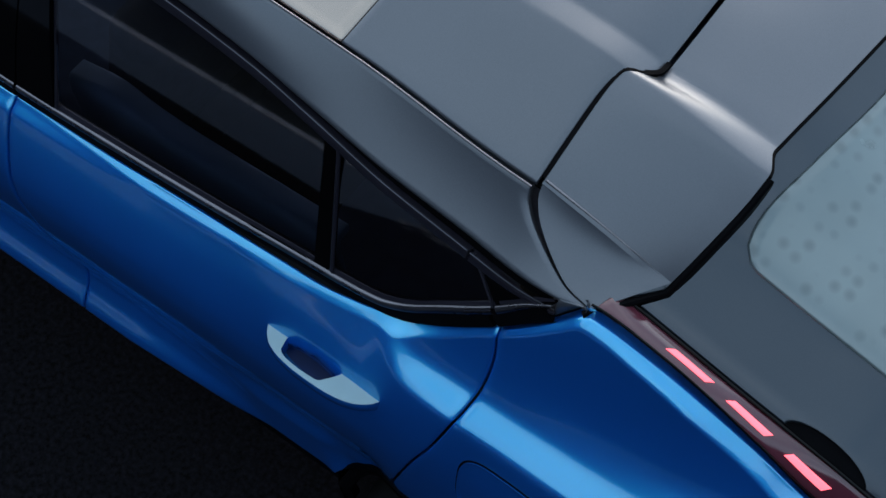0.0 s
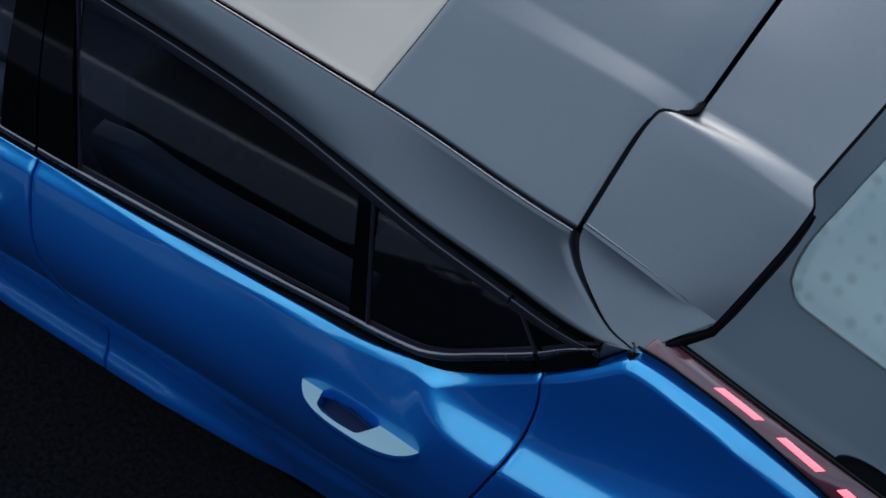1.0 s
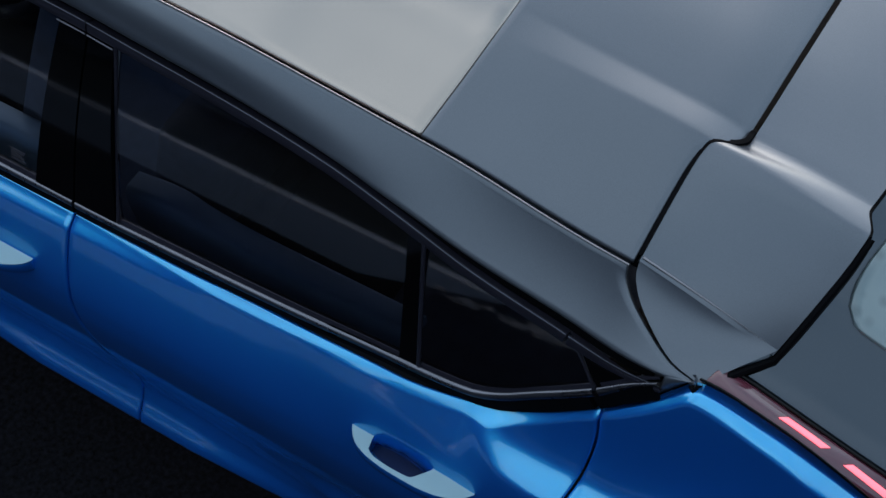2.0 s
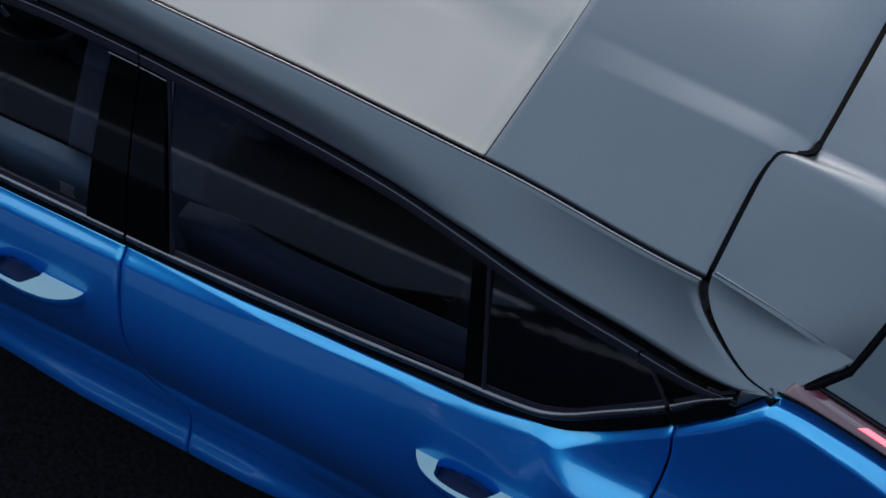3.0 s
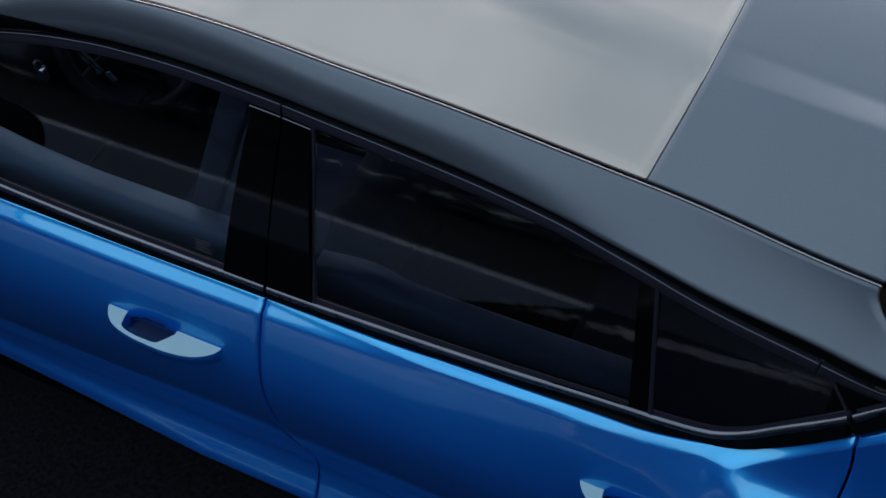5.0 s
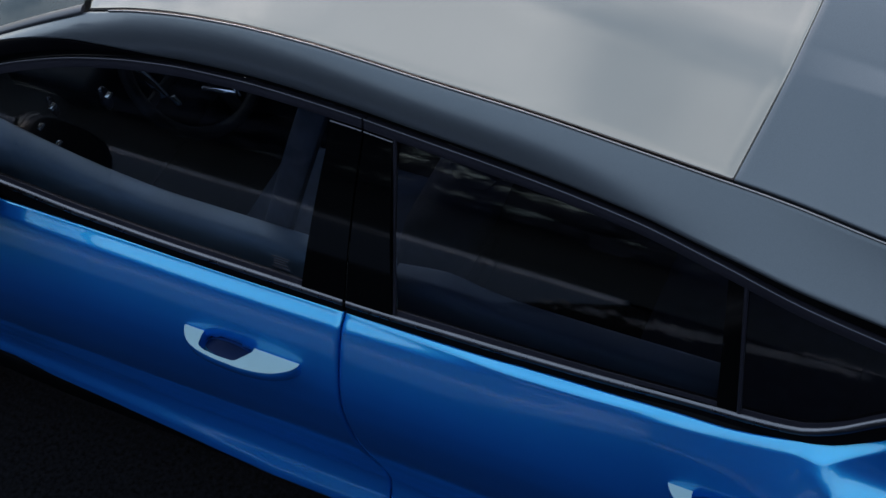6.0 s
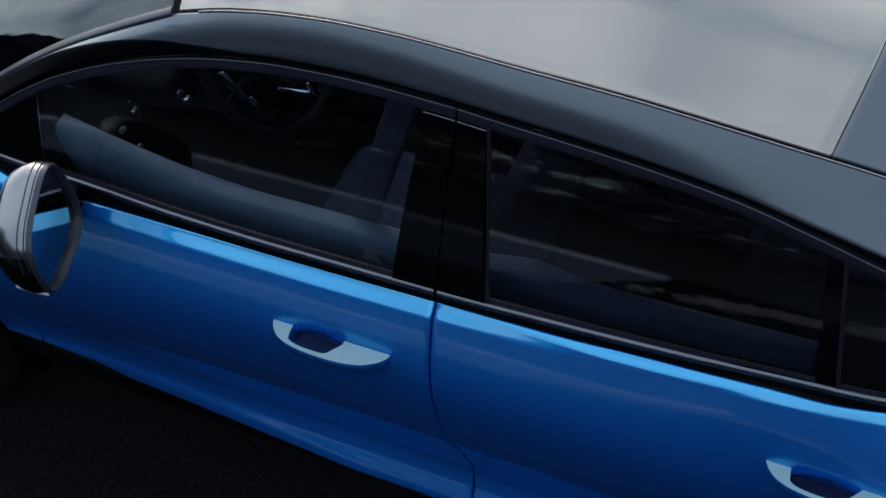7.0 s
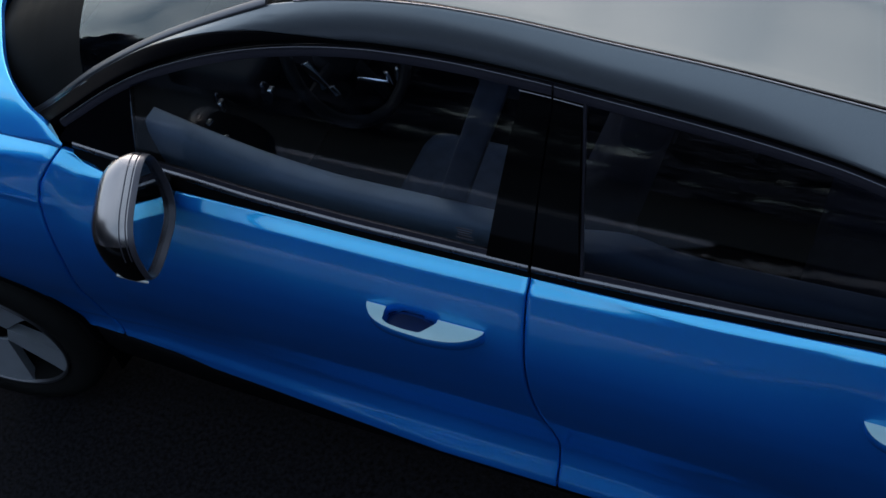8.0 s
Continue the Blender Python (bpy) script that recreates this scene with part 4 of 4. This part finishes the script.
bumper("front_bumper", B_FRONT - 0.06, B_FRONT + 0.2, "blue front bumper")
bumper("rear_bumper", B_REAR - 0.25, B_REAR + 0.04, "blue rear bumper")


def underbody():
    bm = bmesh.new()
    block(bm, FRONT_AXLE + ARCH, REAR_AXLE - ARCH, 0.03, 2 * MID - 0.03, 0.08, 0.20, 0.02)
    block(bm, B_FRONT + 0.1, B_REAR - 0.1, 0.28, 2 * MID - 0.28, 0.09, 0.30, 0.02)
    return part("underbody", bm, SHELL, car, "black underbody and cabin floor")


underbody()


def arch_liner(cx):
    bm = bmesh.new()
    steps = 24
    rows = []
    for a in frange(-0.18, math.pi + 0.18, steps):
        p = [(ARCH + 0.012, -0.08), (ARCH + 0.02, 0.05), (ARCH + 0.02, 0.30)]
        rows.append([bm.verts.new((cx + r * math.cos(a), y, AXLE_Z + r * math.sin(a))) for r, y in p])
    for r0, r1 in zip(rows, rows[1:]):
        for j in range(2):
            bm.faces.new((r0[j], r0[j + 1], r1[j + 1], r1[j]))
    bmesh.ops.solidify(bm, geom=bm.faces[:], thickness=0.006)
    return part("wheel_arch", bm, RUBBER, car, "black wheel arch liner")


sided += [arch_liner(FRONT_AXLE), arch_liner(REAR_AXLE)]


def arch_trim(cx):
    line = []
    for a in frange(-0.05, math.pi + 0.05, 40):
        x, z = cx + (ARCH - 0.010) * math.cos(a), AXLE_Z + (ARCH - 0.010) * math.sin(a)
        line.append((x, flank_y(x, max(z, 0.25)) - 0.001, z))
    return sweep("arch_trim", line, lambda p: Vector((p.x - cx, 0, p.z - AXLE_Z)).normalized(), [(-0.016, -0.02), (-0.016, 0.0), (0.0, 0.007), (0.012, 0.004), (0.012, -0.02)], RUBBER, car, "black plastic wheel arch edge")


sided += [arch_trim(FRONT_AXLE), arch_trim(REAR_AXLE)]


def wheel(cx, cy, steer):
    turn = Matrix.Rotation(steer, 3, "Z")
    c = Vector((cx, cy, AXLE_Z))
    bm = bmesh.new()
    R = TYRE_R
    lathe(bm, [(0.245, 0.02), (0.25, 0.004), (0.262, -0.004), (0.29, -0.010), (0.315, -0.006), (0.332, 0.008), (0.341, 0.028), (R, 0.06), (R, 0.17), (0.335, 0.20), (0.29, 0.225), (0.25, 0.21)], c, turn, 72)
    tyre = part("wheel", bm, TYRE, car, "black tyre with a two-tone alloy rim")
    bm = bmesh.new()
    lathe(bm, [(0.248, 0.004), (0.246, -0.004), (0.240, -0.003), (0.236, 0.006)], c, turn, 72)
    part("rim", bm, STRIP, tyre, "grey machined rim edge")
    bm = bmesh.new()
    lathe(bm, [(0.236, 0.006), (0.230, 0.02), (0.225, 0.06), (0.215, 0.12), (0.20, 0.19)], c, turn, 72)
    part("rim_barrel", bm, SHELL, tyre, "black inner rim barrel")
    # black disc in place of the shade between the spokes
    bm = bmesh.new()
    lathe(bm, [(0.0, 0.10), (0.226, 0.10), (0.226, 0.11), (0.0, 0.11)], c, turn, 40)
    part("brake_cover", bm, SHELL, tyre, "black disc painting the shade behind the spokes")
    for k in range(5):
        bm = bmesh.new()
        a0 = 2 * math.pi * k / 5 - 0.43
        rot = turn @ Matrix.Rotation(-a0, 3, "Y")
        outline = [(0.05, 0.034), (0.12, 0.046), (0.20, 0.060), (0.237, 0.070), (0.237, -0.064), (0.20, -0.054), (0.12, -0.042), (0.05, -0.034)]
        front = [bm.verts.new(c + rot @ Vector((r, 0.002 + 0.035 * (1 - r / 0.24), s))) for r, s in outline]
        back = [bm.verts.new(c + rot @ Vector((r, 0.04 + 0.03 * (1 - r / 0.24), s * 0.8))) for r, s in outline]
        bm.faces.new(front)
        bm.faces.new(back[::-1])
        for i in range(len(front)):
            j = (i + 1) % len(front)
            bm.faces.new((front[j], front[i], back[i], back[j]))
        part("spoke", bm, ALLOY, tyre, "grey alloy spoke")
    bm = bmesh.new()
    lathe(bm, [(0.0, 0.028), (0.04, 0.030), (0.055, 0.036), (0.06, 0.06)], c, turn, 32)
    part("hub_cap", bm, BLACK, tyre, "black hub cap")
    return tyre


wheel(FRONT_AXLE, -0.142, 0.167)
sided.append(wheel(REAR_AXLE, -0.112, 0.0))


# ---- door handles and mirror ----
def pull_handle(parent, x0, z, y0, tilt, end=0.268):
    """A bridge grip: a crescent seen from above, open towards the door."""
    rim = curve((0.0, 0.012), (0.006, 0.000), (0.014, -0.010), (0.028, -0.021), (0.058, -0.031), (0.100, -0.036), (0.145, -0.037), (0.185, -0.034), (0.218, -0.027), (0.242, -0.016), (0.258, -0.004), (0.268, 0.011))
    mouth = curve((0.046, 0.010), (0.0475, -0.010), (0.055, -0.0185), (0.070, -0.0235), (0.105, -0.0262), (0.132, -0.0255), (0.139, -0.0235), (0.150, -0.012), (0.164, 0.006))

    def columns(inset):
        """Across the grip at each step along it: place, outer edge, inner edge."""
        rows = []
        for x in [0.001 + 0.045 * (i / 12) ** 1.4 for i in range(12)] + [0.0460, 0.0464] + frange(0.050, 0.162, 30) + [0.1640, 0.1644] + frange(0.172, 0.266, 18):
            inner = mouth(x) + inset if 0.0462 < x < 0.1642 else 0.017
            k = x if x < 0.1642 else 0.1642 + (x - 0.1642) * (end - 0.1642) / 0.1038
            rows.append((x0 + k, y0 + min(rim(x) + inset, inner - 0.001), y0 + inner - inset))
        return rows

    def grip_mesh(name, levels, mat, owner, label):
        bm = bmesh.new()
        table = [columns(inset) for dz, inset in levels]
        rings = []
        for i in range(len(table[0])):
            ring = [bm.verts.new((table[k][i][0], table[k][i][1], z + dz)) for k, (dz, inset) in enumerate(levels)]
            ring += [bm.verts.new((table[k][i][0], table[k][i][2], z + levels[k][0])) for k in reversed(range(len(levels)))]
            rings.append(ring)
        m = len(rings[0])
        for a, b in zip(rings, rings[1:]):
            for i in range(m):
                bm.faces.new((a[i], a[(i + 1) % m], b[(i + 1) % m], b[i]))
        bm.faces.new(rings[0])
        bm.faces.new(rings[-1][::-1])
        return part(name, bm, mat, owner, label)

    grip = grip_mesh("door_handle", [(-0.017, 0.0035), (-0.011, 0.0005), (0.004, 0.0), (0.011, 0.0015), (0.0135, 0.0035)], BLUE, parent, "blue pull handle with pale top and lock end")
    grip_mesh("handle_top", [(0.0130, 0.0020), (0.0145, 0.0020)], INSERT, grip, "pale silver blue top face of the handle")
    # dark sheet over the blue dish: the hollow's shade put into colour
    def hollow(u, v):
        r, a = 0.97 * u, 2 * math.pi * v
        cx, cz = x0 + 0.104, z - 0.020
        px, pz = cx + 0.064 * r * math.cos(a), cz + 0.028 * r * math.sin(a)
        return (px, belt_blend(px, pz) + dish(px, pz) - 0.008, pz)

    patch("handle_pocket", hollow, frange(0.02, 1, 14), frange(0, 1, 41), NAVY, parent, "dark blue sheet painting the shade in the finger hollow", depth=0.001, roll=0)
    return grip


pull_handle(front_door, -0.354, 0.887, -0.091, 0.0)
pull_handle(rear_door, 0.645, 0.917, -0.079, 0.0, 0.252)


def rounded_shell(bm, centre, sx, sy, sz, power, cut=None, steps=(36, 20)):
    made = bmesh.ops.create_uvsphere(bm, u_segments=steps[0], v_segments=steps[1], radius=1)["verts"]
    for v in made:
        c = v.co.copy()
        q = [math.copysign(abs(k) ** power, k) for k in c]
        v.co = Vector(centre) + Vector((q[0] * sx, q[1] * sy, q[2] * sz))
        if cut and v.co.x > cut:
            v.co.x = cut
    return made


def door_mirror():
    """A housing toed in towards the driver: silver outer shell, dark rim, glass set back in it."""
    n = Vector((1, 0.3, 0)).normalized()
    out = Vector((0.3, -1, 0)).normalized()
    base = Vector((-0.793, -0.04, 1.218))

    def at(a, scale, back):
        c, k = math.cos(a), math.sin(a)
        o = 0.112 * scale * math.copysign(abs(c) ** 0.62, c)
        h = 0.094 * scale * math.copysign(abs(k) ** 0.66, k)
        h -= o * (0.26 if k > 0 else 0.26 * (1 + k) + 0.02 * -k)
        return base + out * (0.096 + o) + Vector((0, 0, -0.108 + h)) - n * back

    steps = [2 * math.pi * i / 64 for i in range(64)]

    def shell(name, rings, mat, parent, label, arc=range(64)):
        bm = bmesh.new()
        rows = [[bm.verts.new(at(a, sc, bk)) for a in steps] for sc, bk in rings]
        for r0, r1 in zip(rows, rows[1:]):
            for i in arc:
                j = (i + 1) % 64
                bm.faces.new((r0[i], r0[j], r1[j], r1[i]))
        bmesh.ops.delete(bm, geom=[v for v in bm.verts if not v.link_faces], context="VERTS")
        return part(name, bm, mat, parent, label)

    rings = [(0.985, 0.010), (1.0, 0.020), (1.015, 0.036), (0.98, 0.058), (0.91, 0.078), (0.79, 0.096), (0.61, 0.109), (0.37, 0.116), (0.12, 0.118), (0.002, 0.118)]
    body = shell("door_mirror", rings, BLACK, front_door, "door mirror with silver cap and black housing", [i % 64 for i in range(44, 70)])
    shell("mirror_cap", rings, SILVER, body, "silver painted upper mirror cap", range(6, 44))
    shell("mirror_bezel", [(0.925, 0.020), (0.93, 0.008), (0.94, 0.001), (0.965, 0.0), (0.988, 0.005), (0.99, 0.012)], BEZEL, body, "dark rim round the mirror glass")
    for bk, sc in ((0.016, 0.998), (0.029, 1.010)):
        line = [at(a, sc, bk) for a in steps[2:30]]
        sweep("shell_groove", line, lambda p: n, oval(0.0013, 0.0013), BEZEL, body, "dark groove round the shell's rear edge")
    bm = bmesh.new()
    bm.faces.new([bm.verts.new(at(a, 0.935, 0.014)) for a in steps])
    bmesh.ops.solidify(bm, geom=bm.faces[:], thickness=0.003)
    part("mirror_glass", bm, MIRROR, body, "silvered mirror glass")
    sweep("indicator_strip", [at(steps[62] - 0.3 * k, 0.93 + 0.10 * k, 0.075 - 0.062 * k) for k in frange(0, 1, 8)], lambda p: n, oval(0.004, 0.003), PLATE, body, "pale indicator strip under the mirror")
    bm = bmesh.new()
    block(bm, -0.885, -0.83, -0.075, 0.030, 1.005, 1.060, 0.012)
    part("mirror_foot", bm, BLACK, body, "black mirror foot on the door")
    return body


door_mirror()


# ---- cabin ----
def seat(y, x, label):
    bm = bmesh.new()
    turn = Matrix.Rotation(radians(20), 3, "Y")
    block(bm, x - 0.30, x + 0.22, y - 0.25, y + 0.25, 0.36, 0.54, 0.06)
    cushion = part("seat", bm, FABRIC, car, label)
    bm = bmesh.new()
    block(bm, x + 0.16, x + 0.30, y - 0.24, y + 0.24, 0.46, 1.06, 0.05, turn, (x + 0.2, y, 0.5))
    part("backrest", bm, FABRIC, cushion, "charcoal backrest")
    bm = bmesh.new()
    block(bm, x + 0.19, x + 0.29, y - 0.13, y + 0.13, 1.08, 1.26, 0.04, turn, (x + 0.2, y, 0.5))
    part("headrest", bm, FABRIC, cushion, "charcoal headrest")
    bm = bmesh.new()
    block(bm, x - 0.28, x + 0.28, y - 0.23, y + 0.23, 0.18, 0.38, 0.02)
    part("seat_base", bm, LINING, cushion, "black seat base")


for sy in (0.45, 2 * MID - 0.45):
    seat(sy, -0.34, "charcoal fabric front seat")
for sy in (0.40, 0.82, 2 * MID - 0.40):
    seat(sy, 0.70, "charcoal fabric rear seat place")


def dashboard():
    bm = bmesh.new()
    block(bm, -1.42, -0.86, 0.13, 2 * MID - 0.13, 0.55, 1.00, 0.06)
    block(bm, -1.05, -0.80, 0.30, 0.62, 0.95, 1.05, 0.03)
    dash = part("dashboard", bm, LINING, car, "black dashboard with chrome vents")
    for (x, y, z) in ((-0.842, 0.183, 1.040), (-0.810, 0.178, 1.000), (-0.816, 0.216, 1.077), (-0.754, 0.313, 1.032)):
        bm = bmesh.new()
        block(bm, x - 0.006, x + 0.006, y - 0.009, y + 0.009, z - 0.004, z + 0.004, 0.002)
        part("air_vent", bm, CHROME, dash, "small silver air vent bezel")

    for (x, y, z), (rx, ry, rz), label in (((-0.785, 0.326, 1.000), (0.010, 0.014, 0.034), "oval satin vent surround"), ((-0.832, 0.228, 1.060), (0.008, 0.009, 0.030), "narrow satin vent surround")):
        bm = bmesh.new()
        rounded_shell(bm, (x, y, z), rx, ry, rz, 0.8, steps=(20, 12))
        part("vent_surround", bm, SATIN, dash, label)


dashboard()


def steering_wheel():
    c = Vector((-0.65, 0.49, 1.02))
    turn = Matrix.Rotation(radians(-32), 3, "Y")
    bm = bmesh.new()
    n, m = 48, 12
    rings = []
    for i in range(n):
        a = 2 * math.pi * i / n
        rings.append([bm.verts.new(c + turn @ Vector((0.013 * math.sin(b), (0.178 + 0.015 * math.cos(b)) * math.cos(a), (0.178 + 0.015 * math.cos(b)) * math.sin(a)))) for b in [2 * math.pi * k / m for k in range(m)]])
    for i in range(n):
        for k in range(m):
            bm.faces.new((rings[i][k], rings[(i + 1) % n][k], rings[(i + 1) % n][(k + 1) % m], rings[i][(k + 1) % m]))
    ring = part("steering_wheel", bm, LINING, car, "black steering wheel with chrome spoke trims")
    bm = bmesh.new()
    made = rounded_shell(bm, (0, 0, 0), 0.03, 0.075, 0.06, 0.8)
    for v in made:
        v.co = c + turn @ (v.co + Vector((-0.03, 0, 0)))
    part("wheel_hub", bm, LINING, ring, "black wheel hub pad")
    for y0, y1, z0, z1 in ((-0.165, -0.06, -0.012, 0.012), (0.06, 0.165, -0.012, 0.012), (-0.012, 0.012, -0.165, -0.05)):
        bm = bmesh.new()
        block(bm, -0.026, -0.008, y0, y1, z0, z1, 0.005)
        for v in bm.verts:
            v.co = c + turn @ v.co
        part("wheel_spoke", bm, LINING, ring, "black steering wheel spoke")
    bars = (((-0.675, 0.350, 1.085), (-0.650, 0.357, 1.012), 0.011), ((-0.642, 0.370, 0.998), (-0.634, 0.372, 0.976), 0.007),
            ((-0.622, 0.442, 0.959), (-0.572, 0.492, 0.906), 0.004), ((-0.574, 0.486, 0.945), (-0.569, 0.486, 0.912), 0.008), ((-0.560, 0.512, 0.935), (-0.566, 0.508, 0.905), 0.006))
    for a, b, r in bars:
        bm = bmesh.new()
        a, b = Vector(a), Vector(b)
        ax = (b - a).normalized()
        up = Vector((-0.4, -0.6, 1.5))
        up = (up - ax * up.dot(ax)).normalized()
        side = up.cross(ax)
        block(bm, -0.5 * (b - a).length - 0.4 * r, 0.5 * (b - a).length + 0.4 * r, -r, r, -0.003, 0.003, 0.0015)
        for v in bm.verts:
            v.co = (a + b) / 2 + ax * v.co.x + side * v.co.y + up * v.co.z + Vector((0.012, 0, 0.012))
        part("spoke_trim", bm, CHROME, ring, "bright chrome trim on the wheel spoke")
    bm = bmesh.new()
    block(bm, -0.96, -0.68, c.y - 0.03, c.y + 0.03, 0.95, 1.01, 0.02)
    part("steering_column", bm, LINING, ring, "black steering column")


steering_wheel()


def door_lining(parent, x0, x1, top, label):
    def f(u, v):
        x = x0 + u * (x1 - x0)
        y = curve((0, 0.10), (0.3, 0.085), (0.75, 0.080), (0.93, 0.095), (1, 0.13))(v)
        lo = 0.45
        hi = top(x)
        z = lo + (hi - lo) * curve((0, 0), (0.75, 0.93), (0.93, 1.0), (1, 1.0))(v)
        y = max(y, glass_y(x, z) + 0.03) if z > 1.0 else y
        return (x, y, z)

    return patch("door_lining", f, nodes(24), nodes(20, 0.01), TRIM, parent, label, depth=0.02, roll=0.002)


door_lining(front_door, -0.92, -0.09, curve((-0.92, 1.130), (-0.74, 1.075), (-0.60, 1.045), (-0.45, 1.030), (-0.09, 1.030)), "grey inner door lining behind the glass")
door_lining(rear_door, 0.05, 0.68, curve((0.05, 1.030), (0.16, 1.050), (0.24, 1.030), (0.34, 1.022), (0.68, 1.028)), "grey inner door lining behind the glass")


def pillar_trim():
    def f(u, v):
        z = 0.70 + 0.66 * v
        x = -0.295 + 0.40 * (z - 0.93) + 0.06 * u
        return (x, 0.125 + 0.10 * v * v, z)

    return patch("pillar_trim", f, nodes(5, 0.05), nodes(12, 0.02), FABRIC, car, "charcoal inner trim of the middle pillar", depth=0.02, roll=0.003)


sided.append(pillar_trim())


def rear_shelf():
    bm = bmesh.new()
    block(bm, 0.98, 1.30, 0.16, 2 * MID - 0.16, 0.98, 1.00, 0.008)
    return part("parcel_shelf", bm, LINING, car, "black parcel shelf")


rear_shelf()

# ---- the far side ----
FLIP = Matrix.Translation((0, 2 * MID, 0)) @ Matrix.Diagonal((1, -1, 1, 1))


def mirrored(ob, parent):
    twin = ob.copy()
    scene.collection.objects.link(twin)
    twin.parent = parent
    twin.matrix_parent_inverse = Matrix()
    if parent == car:
        twin.matrix_basis = car.matrix_world.inverted() @ FLIP
    else:
        twin.matrix_basis = Matrix()
    for kid in ob.children:
        mirrored(kid, twin)
    return twin


for ob in sided:
    mirrored(ob, car)
wheel(FRONT_AXLE, 2 * MID + 0.128 - 0.225, 0.167)
